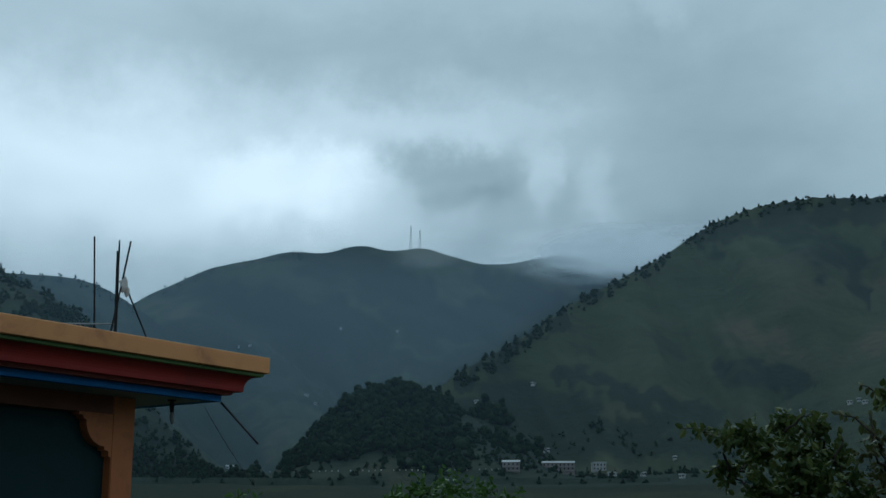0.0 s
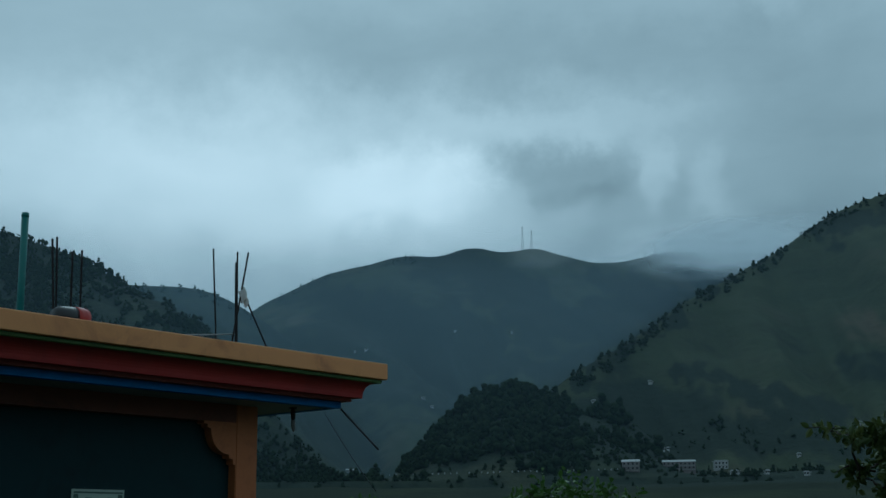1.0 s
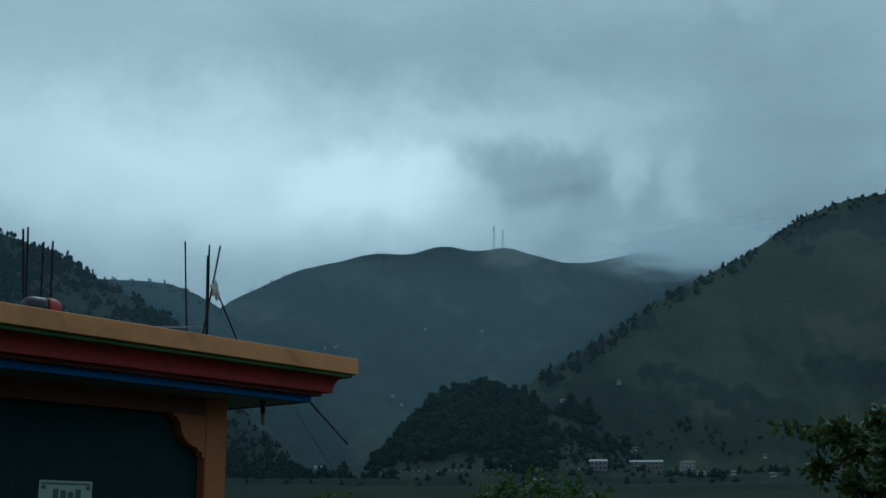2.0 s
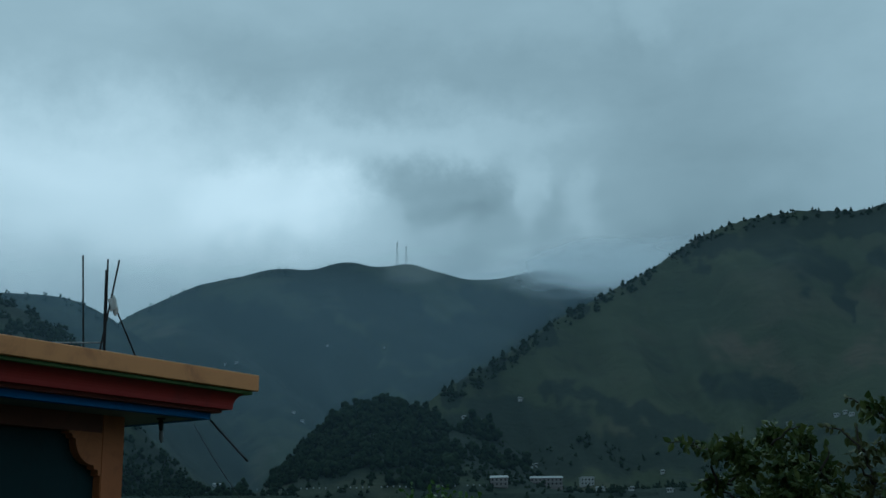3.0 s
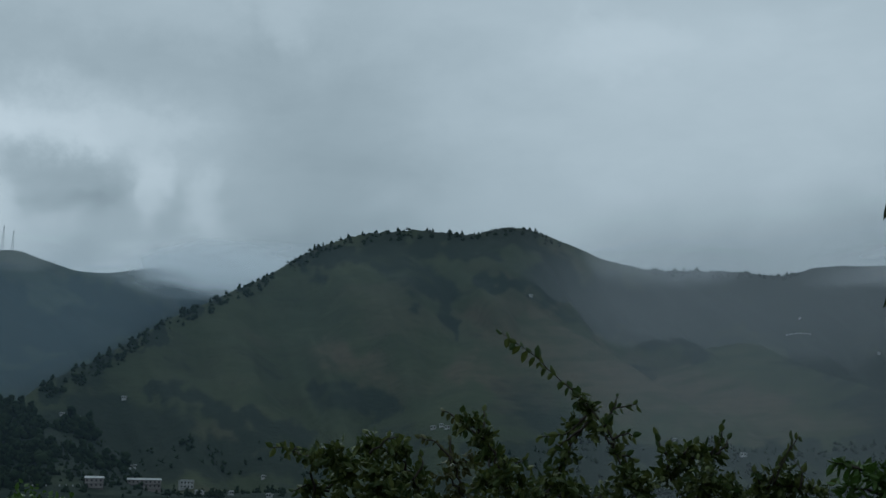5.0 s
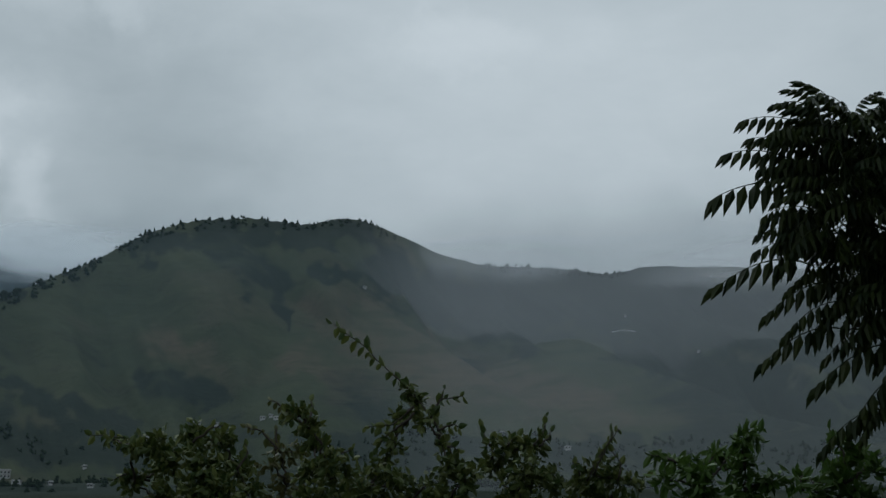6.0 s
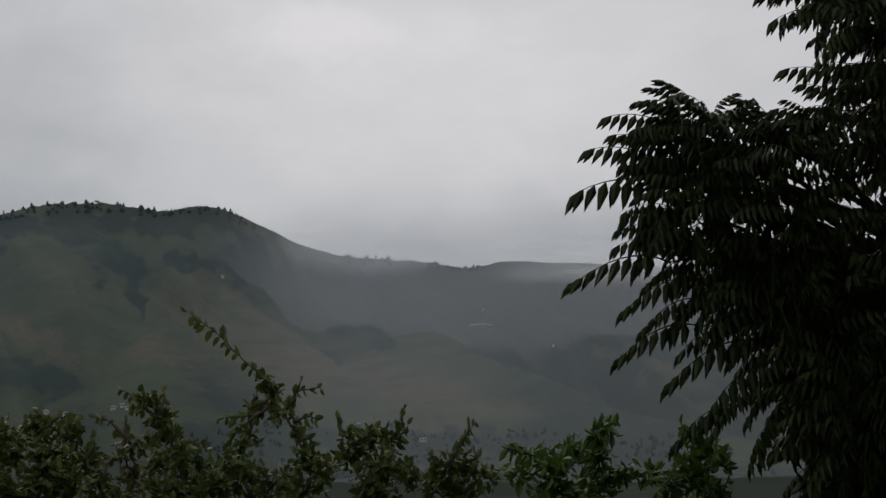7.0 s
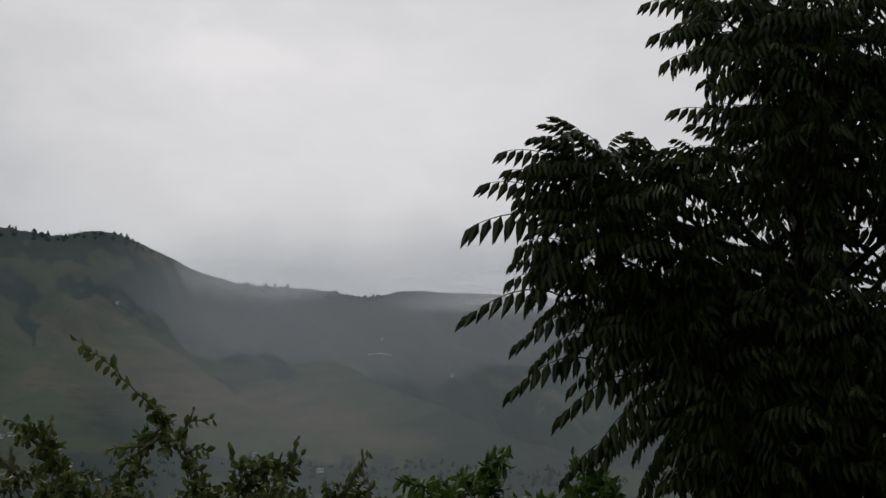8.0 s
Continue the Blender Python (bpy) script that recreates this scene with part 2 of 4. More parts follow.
def tube_data(points, radii, sides=6):
    """Verts and faces of a tapered tube along points."""
    verts, faces = [], []
    n = len(points)
    for i, p in enumerate(points):
        d = (points[min(i + 1, n - 1)] - points[max(i - 1, 0)]).normalized()
        side = d.cross(Vector((0.31, 0.17, 0.93))).normalized()
        up = d.cross(side)
        for k in range(sides):
            a = 2 * math.pi * k / sides
            verts.append(p + radii[i] * (math.cos(a) * side + math.sin(a) * up))
    for i in range(n - 1):
        for k in range(sides):
            a, b = i * sides + k, i * sides + (k + 1) % sides
            faces.append((a, b, b + sides, a + sides))
    faces.append(tuple(range(sides))[::-1])
    faces.append(tuple((n - 1) * sides + k for k in range(sides)))
    return verts, faces


def tube_mesh(name, points, radii, material, sides=6):
    return mesh_of(name, *tube_data([Vector(p) for p in points], radii, sides), material, True)


# ---------------- the land ----------------
LATTICE = np.random.RandomState(7).rand(512, 512)


def value_noise(x, y):
    xi, yi = np.floor(x).astype(int), np.floor(y).astype(int)
    fx, fy = x - xi, y - yi
    fx, fy = fx * fx * (3 - 2 * fx), fy * fy * (3 - 2 * fy)
    g = lambda a, b: LATTICE[a % 512, b % 512]
    return (g(xi, yi) * (1 - fx) + g(xi + 1, yi) * fx) * (1 - fy) + (g(xi, yi + 1) * (1 - fx) + g(xi + 1, yi + 1) * fx) * fy


def fractal(x, y, octaves=4, ridged=False):
    total, amp, norm = 0.0, 1.0, 0.0
    for k in range(octaves):
        n = value_noise(x * 2 ** k + 17.3 * k, y * 2 ** k + 9.1 * k)
        total = total + amp * (1 - np.abs(2 * n - 1) if ridged else n)
        norm += amp
        amp *= 0.5
    return total / norm


# each hill: summits and saddles as (bearing, height angle), then (bearing, distance of the crest), foot distance,
# hollow of its slope, fall behind the crest
HILLS = {
    "far_ridge": (((-40, 7), (-15.5, 9.2), (-13.1, 10.7), (-10.7, 11.85), (-7.0, 12.72), (-5.5, 12.66), (-3.9, 13.12), (-2.2, 12.8), (-0.9, 12.95),
                   (1.8, 12.2), (2.6, 12.15), (5.1, 12.55), (8, 12.35), (12, 12.1), (20, 11.5), (30, 9)),
                  ((-40, 2700), (-4, 2800), (12, 2750), (30, 2700)), 1500, 1.25, 0.45),
    "left_far_ridge": (((-45, 9), (-21.4, 11.1), (-17.3, 11.2), (-16.1, 11.0), (-14.8, 10.55), (-13.0, 9.4), (-8, 5)),
                       ((-45, 2300), (-8, 2300)), 1400, 1.2, 0.5),
    "left_hill": (((-70, 9), (-40, 13), (-25, 13.2), (-23.5, 12.9), (-21.7, 12.3), (-19.9, 11.35), (-18.5, 10.6), (-17.7, 10.35), (-16.3, 9.45), (-14.5, 7.6), (-12.5, 5.0), (-10, 2.4), (-6, 1)),
                  ((-70, 1500), (-25, 1700), (-9, 1150)), 850, 1.1, 0.5),
    "right_mountain": (((-4, 3), (0.6, 7.3), (4.1, 9.2), (6.1, 10.5), (9.7, 12.15), (12.4, 13.7), (14.2, 14.35), (17.1, 14.68), (19.9, 14.35), (20.9, 14.7),
                        (22.2, 14.65), (23.8, 14.1), (25.9, 13.1), (28, 12.6), (31.4, 12.4), (33.8, 12.05), (35.4, 12.4), (38.4, 12.2), (48, 11.5), (65, 9), (100, 4)),
                       ((-4, 1150), (2, 1350), (9.7, 1750), (14.2, 1950), (21, 2050), (26, 2350), (36, 2450), (100, 2400)), 960, 1.45, 0.4),
    "wooded_hill": (((-12, 0.5), (-7.7, 2.6), (-5.7, 4.5), (-4.2, 5.9), (-2.7, 6.35), (-1.6, 6.1), (-0.5, 6.3), (1.2, 5.6), (3.0, 5.1), (4.0, 4.2), (6, 3.0), (10, 1.5)),
                    ((-12, 1150), (10, 1150)), 880, 1.0, 0.35),
    "spur": (((15, 9), (19, 11.5), (22.3, 11.2), (25.9, 9.0), (28.5, 7.25), (32.6, 4.9), (37, 2.5)),
             ((15, 1850), (22.3, 1780), (28.5, 1350), (37, 1020)), 950, 1.15, 0.42),
    "second_spur": (((27, 8.5), (32.2, 9.3), (35.0, 7.85), (37.7, 6.9), (40.2, 5.6), (43.8, 4.8), (50, 3)),
                    ((27, 1900), (32.2, 1800), (37.7, 1400), (50, 1080)), 950, 1.2, 0.42),
}


def soft_interp(az, knots):
    xs, ys = zip(*knots)
    return sum(np.interp(az + d, xs, ys) for d in (-0.5, -0.25, 0, 0.25, 0.5)) / 5


def fold(az, r):
    """Folds of the slopes that run down towards the valley: high on the ribs, low in the gullies."""
    az = az + 0.008 * (r - 1000)
    bend = 1.6 * fractal(az / 6 + 5, r / 600, 2)
    broad = 1 - (2 * fractal(az / 5.5 + bend * 0.5 + 3, r / 1100 + 1, 2) - 1) ** 2
    return 0.72 * broad + 0.28 * fractal(az / 2.4 + bend, r / 420, 3)


def stripe(az, el, runs):
    """How near a place lies to any of the runs (bearing and height angle of both ends, half width), 1 to 0 with soft edges."""
    best = np.zeros(np.shape(az))
    stray = fractal(az / 0.9, el / 0.9 + 30, 3) - 0.5
    az, el = az + 2.2 * stray, el + 1.8 * (fractal(az / 0.8 + 60, el / 0.8, 3) - 0.5)
    for a0, e0, a1, e1, w in runs:
        t = np.clip(((az - a0) * (a1 - a0) + (el - e0) * (e1 - e0)) / ((a1 - a0) ** 2 + (e1 - e0) ** 2), 0, 1)
        d = np.hypot(az - a0 - t * (a1 - a0), el - e0 - t * (e1 - e0)) / w
        best = np.maximum(best, np.clip(1.5 - d, 0, 1))
    return best


# wooded gullies and thickets, painted shade behind the second spur, and bare earth, on the mountain
THICKETS_AND_SHADE = ((15.2, 13.9, 17.3, 12.0, 0.8), (17.3, 12.0, 19.6, 9.4, 0.55), (12.9, 7.2, 16.0, 6.5, 0.7), (15.5, 6.0, 19.5, 5.3, 0.6), (29.4, 9.1, 30.1, 7.9, 0.55),
            (23.2, 12.4, 28.5, 9.9, 1.0), (28.5, 10.8, 36.0, 11.4, 1.0), (36.0, 10.6, 45.0, 9.0, 1.3), (35.2, 8.4, 38.0, 7.5, 0.45), (38.0, 7.5, 42.5, 5.6, 0.6), (12.4, 13.0, 17.0, 14.0, 0.5), (17.0, 13.9, 22.3, 14.1, 0.6),
            (2.0, 4.4, 12.0, 3.9, 0.8), (0.4, 7.1, 4.2, 9.1, 0.16), (4.2, 9.1, 9.5, 12.0, 0.14), (20.0, 4.2, 30.0, 4.6, 0.7), (30.0, 4.4, 44.0, 3.6, 0.8), (10.0, 5.3, 12.2, 5.0, 0.5), (1.0, 5.6, 6.0, 5.2, 1.1), (5.5, 7.3, 7.6, 6.6, 0.4), (8.0, 6.0, 10.0, 5.6, 0.6), (33.0, 9.8, 34.5, 8.6, 0.4), (20.6, 12.2, 22.0, 11.9, 0.4))
FAR_THICKETS = ((-3.6, 11.4, -0.8, 11.0, 0.5), (-7.4, 9.5, -3.5, 9.0, 0.8), (-1.2, 9.6, 4.0, 9.0, 1.0), (2.4, 11.4, 5.2, 9.8, 0.6), (-12.0, 8.5, -6.0, 7.5, 1.2), (-6.0, 7.4, 2.0, 7.6, 0.9), (-9.4, 10.6, -7.5, 10.0, 0.3))
BARE = ((13.2, 9.0, 15.6, 7.8, 0.6), (22.6, 11.0, 25.8, 8.7, 0.45), (25.8, 8.7, 28.5, 6.9, 0.45), (19.5, 8.3, 22.5, 6.8, 0.6), (20.5, 10.0, 27.0, 7.0, 1.1), (27.0, 7.6, 33.5, 6.0, 0.9))


def land_height(az, r, kinds=False):
    """Height of the ground at a bearing in degrees and a distance from the eye."""
    x, y = r * np.sin(np.radians(az)), r * np.cos(np.radians(az))
    z = 45.0 * np.clip((r - 250) / 700, 0, 1) ** 1.3 + 30 * np.clip((r - 950) / 3000, 0, 1)
    z = z + np.clip((r - 400) / 400, 0, 1) * 10 * (fractal(x / 120, y / 120, 3) - 0.5)
    gully = 1.6 * (fold(az, r) - 0.80)
    small = fractal(x / 70, y / 70, 3) - 0.5
    top = np.full(np.shape(az), -1)
    for number, (crest, way, foot, hollow, fall) in enumerate(HILLS.values()):
        rc = soft_interp(az, way)
        zc = EYE + rc * np.tan(np.radians(soft_interp(az, crest)))
        s = np.clip((r - foot) / np.maximum(rc - foot, 50), 0, 1)
        front = 40 + (zc - 40) * s ** hollow
        h = np.where(r < rc, front, zc - fall * (r - rc))
        h = h + 4 * s * (1 - s) * ((35 if number > 4 else 120 if number == 0 else 170) * gully * np.clip(zc / 400, 0, 1)) + small * (3 if number > 4 else 6) * np.clip(s * 4, 0, 1)
        h = h - 70 * (np.maximum(crest[0][0] - az, 0) + np.maximum(az - crest[-1][0], 0))
        h = np.where(r < foot, -50.0, h)
        d = np.clip((h - z) / 12 + 0.5, 0, 1)
        top = np.where(d > 0.5, number, top)
        z = z * (1 - d) + h * d + 12 * d * (1 - d) * 0.5
    return (z, top) if kinds else z


def wooded_share(az, r):
    """How thickly the ground is wooded, 0 to 1."""
    z, top = land_height(az, r, True)
    el = np.degrees(np.arctan2(z - EYE, np.maximum(r, 1.0)))
    share = np.choose(top + 1, (0.85, 0.36, 0.6, 0.75, 0.12, 0.78, 0.06, 0.06))
    share = np.where((top == 3) & (az > 24), np.clip(0.12 + (az - 24) * 0.1, 0, 0.5), share)
    share = np.where((top == -1) & (r > 1100), 0.85, share)
    share = share + 0.8 * np.where(top >= 3, stripe(az, el, THICKETS_AND_SHADE) * np.where((top >= 5) & (el > 5), 0.2, 1.0), np.where(top == 0, stripe(az, el, FAR_THICKETS), 0))
    share = np.clip(share + np.clip((0.79 - fold(az, r)) * 3, -0.2, 0.55), 0, 1)
    return np.where(r < 500, 0.5, share)


def bare_share(az, r):
    el = np.degrees(np.arctan2(land_height(az, r) - EYE, np.maximum(r, 1.0)))
    return np.where(r > 900, stripe(az, el, BARE), 0.0)


def build_land():
    az = np.concatenate([np.arange(-27, 61, 0.09), np.arange(61.5, 333, 3.0)])
    r = np.concatenate([[0.01, 0.5, 2, 5, 10, 20, 40, 80, 140, 200, 260, 330, 400, 470, 540, 600, 650, 700, 740, 780, 820],
                        np.arange(840, 1300, 7.0), np.arange(1300, 2900, 10.0), np.arange(2900, 4900, 160.0)])
    A, R = np.meshgrid(az, r, indexing="ij")
    Z = land_height(np.where(A > 180, A - 360, A), R)
    verts = np.stack([R * np.sin(np.radians(A)), R * np.cos(np.radians(A)), Z], -1).reshape(-1, 3)
    na, nr = len(az), len(r)
    i, j = np.meshgrid(np.arange(na), np.arange(nr - 1), indexing="ij")
    k = (i + 1) % na
    quads = np.stack([i * nr + j, i * nr + j + 1, k * nr + j + 1, k * nr + j], -1).reshape(-1, 4)
    me = bpy.data.meshes.new("ground")
    me.vertices.add(len(verts))
    me.vertices.foreach_set("co", verts.ravel())
    me.loops.add(quads.size)
    me.loops.foreach_set("vertex_index", quads.ravel())
    me.polygons.add(len(quads))
    me.polygons.foreach_set("loop_start", np.arange(0, quads.size, 4))
    me.update(calc_edges=True)
    me.validate()
    tree_share = me.attributes.new("wooded", "FLOAT", "POINT")
    tree_share.data.foreach_set("value", wooded_share(np.where(A > 180, A - 360, A), R).ravel().astype(np.float32))
    bare = me.attributes.new("bare", "FLOAT", "POINT")
    bare.data.foreach_set("value", bare_share(np.where(A > 180, A - 360, A), R).ravel().astype(np.float32))
    me.materials.append(M_HILL)
    me.shade_smooth()
    ob = new("ground", me)
    return tagged(ob, "green valley floor rising into grassy and wooded hills", "hillside", kind="structure")


build_land()


def ground_at(az, el, start=500.0):
    """Where a line of sight first meets the land; the place and its distance."""
    r = np.arange(start, 2900, 2.0)
    e = np.degrees(np.arctan2(land_height(np.full_like(r, az), r) - EYE, r))
    hit = np.nonzero(e >= el)[0]
    d = float(r[hit[0]]) if len(hit) else 1500.0
    p = sight(az, 0, d)
    p.z = float(land_height(np.array([az]), np.array([d]))[0])
    return p, d


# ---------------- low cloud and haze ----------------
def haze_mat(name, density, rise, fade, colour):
    """Distance haze painted as a tinted see-through sheet, denser higher up, thinning out at its ends and its top.
    rise: share of the density at the foot; fade: where the top begins.
    """
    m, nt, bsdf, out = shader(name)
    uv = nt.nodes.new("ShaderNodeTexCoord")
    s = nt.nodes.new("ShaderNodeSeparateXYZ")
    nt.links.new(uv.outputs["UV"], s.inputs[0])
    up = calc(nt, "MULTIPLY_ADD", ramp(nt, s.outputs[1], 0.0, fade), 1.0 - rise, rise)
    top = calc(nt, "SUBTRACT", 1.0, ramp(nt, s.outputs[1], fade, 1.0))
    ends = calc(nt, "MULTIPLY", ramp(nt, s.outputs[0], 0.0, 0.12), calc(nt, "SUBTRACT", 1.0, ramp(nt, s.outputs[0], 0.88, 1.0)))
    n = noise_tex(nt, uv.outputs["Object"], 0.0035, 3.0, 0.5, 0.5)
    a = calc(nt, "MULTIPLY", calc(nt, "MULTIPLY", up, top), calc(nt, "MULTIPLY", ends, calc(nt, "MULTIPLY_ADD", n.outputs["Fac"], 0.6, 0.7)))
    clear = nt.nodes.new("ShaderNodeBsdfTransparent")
    veil = node(nt, "ShaderNodeBsdfDiffuse", Color=(*colour, 1))
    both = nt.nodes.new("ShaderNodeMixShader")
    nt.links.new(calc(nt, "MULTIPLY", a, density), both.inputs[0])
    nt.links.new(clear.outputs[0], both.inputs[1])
    nt.links.new(veil.outputs[0], both.inputs[2])
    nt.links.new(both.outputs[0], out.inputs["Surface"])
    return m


def mist_bank(name, az0, az1, el0, el1, r, material, label, lean=0.0):
    """A thin curved sheet of mist or painted haze hanging at a distance, or at distances that follow the bearing, its
    top leaning back.
    """
    na, ne = 90, 12
    verts, faces = [], []
    for i in range(na + 1):
        a = az0 + (az1 - az0) * i / na
        far = float(soft_interp(np.array([a]), r)[0]) if isinstance(r, tuple) else r
        for j in range(ne + 1):
            verts.append(sight(a, el0 + (el1 - el0) * j / ne, far + lean * (j / ne - 0.5)))
    for i in range(na):
        for j in range(ne):
            k = i * (ne + 1) + j
            faces.append((k, k + ne + 1, k + ne + 2, k + 1))
    me = mesh_of(name, verts, faces, material, True)
    uv = me.uv_layers.new(name="UVMap")
    for loop in me.loops:
        i, j = divmod(loop.vertex_index, ne + 1)
        uv.data[loop.index].uv = (i / na, j / ne)
    return tagged(new(name, me), label, "mist", kind="stuff")


low = "low grey cloud drifting over the ridge"
# tints of the sheets that paint distance haze over the hills
BLUE_HAZE, GREY_HAZE = (0.50, 0.68, 0.86), (0.74, 0.74, 0.77)
mist_bank("low_cloud", 1.8, 14.0, 11.1, 13.8, 2500, mist_mat("low_cloud", 0.45, 0.006, 0.9, (0.76, 0.80, 0.84, 1)), low, 520)
mist_bank("low_cloud", 3.6, 13.4, 10.9, 14.1, 2350, mist_mat("dense_cloud", 0.85, 0.005, 0.9, (0.76, 0.80, 0.84, 1)), low, 520)
mist_bank("low_cloud", -2.8, 1.4, 11.9, 13.9, 2600, mist_mat("thin_cloud", 0.10, 0.006, 0.7), "thin wisp of cloud round the masts", 520)
mist_bank("low_cloud", 22.6, 34.0, 11.6, 13.9, 2190, mist_mat("crest_cloud", 0.26, 0.006, 0.8, (0.72, 0.75, 0.78, 1)), low, 180)
mist_bank("low_cloud", 33.0, 62.0, 10.7, 13.9, 2250, mist_mat("right_cloud", 0.5, 0.004, 0.6, (0.74, 0.76, 0.79, 1)), low, 520)
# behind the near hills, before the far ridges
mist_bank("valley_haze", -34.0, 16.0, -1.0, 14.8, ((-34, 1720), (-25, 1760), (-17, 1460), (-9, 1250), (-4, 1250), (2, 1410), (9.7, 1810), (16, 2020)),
          haze_mat("far_haze", 0.22, 0.55, 0.78, BLUE_HAZE), "tinted sheet painting pale blue haze before the far ridge")
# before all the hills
mist_bank("valley_haze", -44.0, 86.0, -4.0, 17.0, 835, haze_mat("near_haze", 0.10, 0.04, 0.78, BLUE_HAZE), "tinted sheet painting pale blue haze over the valley")
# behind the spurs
mist_bank("slope_haze", 20.0, 74.0, 5.5, 17.0, 1860, haze_mat("slope_haze", 0.20, 0.0, 0.5, GREY_HAZE), "tinted sheet painting pale grey haze behind the spurs")
mist_bank("slope_haze", 20.5, 90.0, -4.0, 17.0, 846, haze_mat("near_slope_haze", 0.17, 0.5, 0.7, GREY_HAZE), "tinted sheet painting pale grey haze before the slope")


# ---------------- far woods ----------------
def clump_shape(seed, tall, blobs):
    """A tree crown of a few ragged lumps."""
    rng = random.Random(seed)
    verts, faces = [], []
    for n in range(blobs):
        bm = bmesh.new()
        bmesh.ops.create_icosphere(bm, subdivisions=1, radius=1)
        h = (n + 0.6) / blobs
        spread = 0.34 * (1.15 - h) if tall > 1.1 else 0.36 * (1.25 - h)
        off = Vector((rng.uniform(-1, 1) * spread, rng.uniform(-1, 1) * spread, (0.12 + 0.75 * h) * tall))
        size = rng.uniform(0.13, 0.30) * (1.2 - 0.5 * h)
        base = len(verts)
        for v in bm.verts:
            k = size * rng.uniform(0.65, 1.35)
            verts.append((off.x + v.co.x * k, off.y + v.co.y * k, off.z + v.co.z * k * 0.9))
        faces += [[v.index + base for v in f.verts] for f in bm.faces]
        bm.free()
    return np.array(verts), np.array(faces)


FINE = [clump_shape(s, t, 10) for s, t in ((1, 0.8), (2, 0.95), (3, 1.05), (4, 0.7), (5, 0.85), (6, 1.2), (7, 0.6))]
ROUGH = [clump_shape(s, t, 4) for s, t in ((11, 0.8), (12, 1.0), (13, 1.2), (14, 0.7))]


def woods(name, spots, shapes, label):
    """One mesh of many small crowns. spots: bearing, distance, height of the tree."""
    rng = np.random.RandomState(len(spots))
    az, r, size = (np.array(c) for c in zip(*spots))
    z = land_height(az, r)
    V, F, base = [], [], 0
    for i in range(len(az)):
        v, f = shapes[rng.randint(len(shapes))]
        a = rng.rand() * 6.283
        c, s = math.cos(a), math.sin(a)
        w = size[i] * (0.65 + 0.5 * rng.rand())
        p = np.stack([(v[:, 0] * c - v[:, 1] * s) * w, (v[:, 0] * s + v[:, 1] * c) * w, v[:, 2] * size[i]], 1)
        p += (r[i] * math.sin(radians(az[i])), r[i] * math.cos(radians(az[i])), z[i] - 0.1 * size[i])
        V.append(p)
        F.append(f + base)
        base += len(v)
    V, F = np.concatenate(V), np.concatenate(F)
    me = bpy.data.meshes.new(name)
    me.vertices.add(len(V))
    me.vertices.foreach_set("co", V.ravel())
    me.loops.add(F.size)
    me.loops.foreach_set("vertex_index", F.ravel())
    me.polygons.add(len(F))
    me.polygons.foreach_set("loop_start", np.arange(0, F.size, 3))
    me.update(calc_edges=True)
    me.materials.append(M_WOODS)
    me.shade_smooth()
    return tagged(new(name, me), label, "woods", kind="stuff")


def scatter(count, az0, az1, r0, r1, lo, hi, seed, accept):
    rng = np.random.RandomState(seed)
    az, r = rng.uniform(az0, az1, count), np.sqrt(rng.uniform(r0 * r0, r1 * r1, count))
    keep = rng.rand(count) < accept(az, r)
    return list(zip(az[keep], r[keep], rng.uniform(lo, hi, count)[keep] * (0.7 + 0.6 * rng.rand(int(keep.sum())))))


def patches(az, r, scale=150.0):
    x, y = r * np.sin(np.radians(az)), r * np.cos(np.radians(az))
    return fractal(x / scale + 40, y / scale, 4)


def crest_spots(hill, az0, az1, count, lo, hi, seed, gap=0.5):
    rng = np.random.RandomState(seed)
    az = rng.uniform(az0, az1, count)
    keep = value_noise(az * 3.1 + seed, az * 0 + 2.5) > gap
    az = az[keep]
    r = soft_interp(az, HILLS[hill][1]) + rng.uniform(-45, 6, len(az))
    return list(zip(az, r, rng.uniform(lo, hi, len(az))))


woods("wooded_hill_trees", scatter(1300, -7.2, 6, 900, 1180, 4, 15, 1, lambda a, r: np.clip((patches(a, r, 60) - 0.47) * 8, 0.04, 1) * np.clip((5 - a) / 3, 0, 1) * np.where(a > 1.5, r > 1010, True))
      + crest_spots("wooded_hill", -5.6, 2.8, 80, 12, 24, 2, 0.35), FINE, "dark dense trees covering a low hill")
woods("valley_trees", scatter(1900, -16, 48, 845, 1000, 2.5, 5.5, 3, lambda a, r: np.clip((patches(a, r, 90) - 0.47) * 7, 0.03, 1)), FINE,
      "scattered dark trees and scrub between fields on the valley floor")
dense = lambda a, r: np.clip((wooded_share(a, r) - 0.6) * 2.5 + (patches(a, r, 120) - 0.5) * 4, 0, 0.8)
woods("slope_trees", scatter(1500, -2, 50, 980, 1200, 3, 7, 4, dense), ROUGH, "dark scrub and trees in the gullies of a grassy mountain")
woods("left_hill_trees", scatter(7000, -27, -6, 870, 1720, 6, 11, 5, lambda a, r: np.clip((patches(a, r) - 0.35) * 6, 0.25, 1) * (land_height(a, r, True)[1] == 2))
      + crest_spots("left_hill", -26, -15, 70, 5, 12, 6, 0.35), ROUGH, "dark wooded hillside with trees standing on its crest")
woods("far_ridge_trees", crest_spots("far_ridge", -14.5, -6.5, 110, 3.5, 8, 8, 0.35) + crest_spots("far_ridge", -6.5, 5, 60, 2, 4.5, 28, 0.5) + crest_spots("left_far_ridge", -19, -14, 60, 6, 10, 18, 0.25), ROUGH,
      "dark trees in the folds of a far ridge")
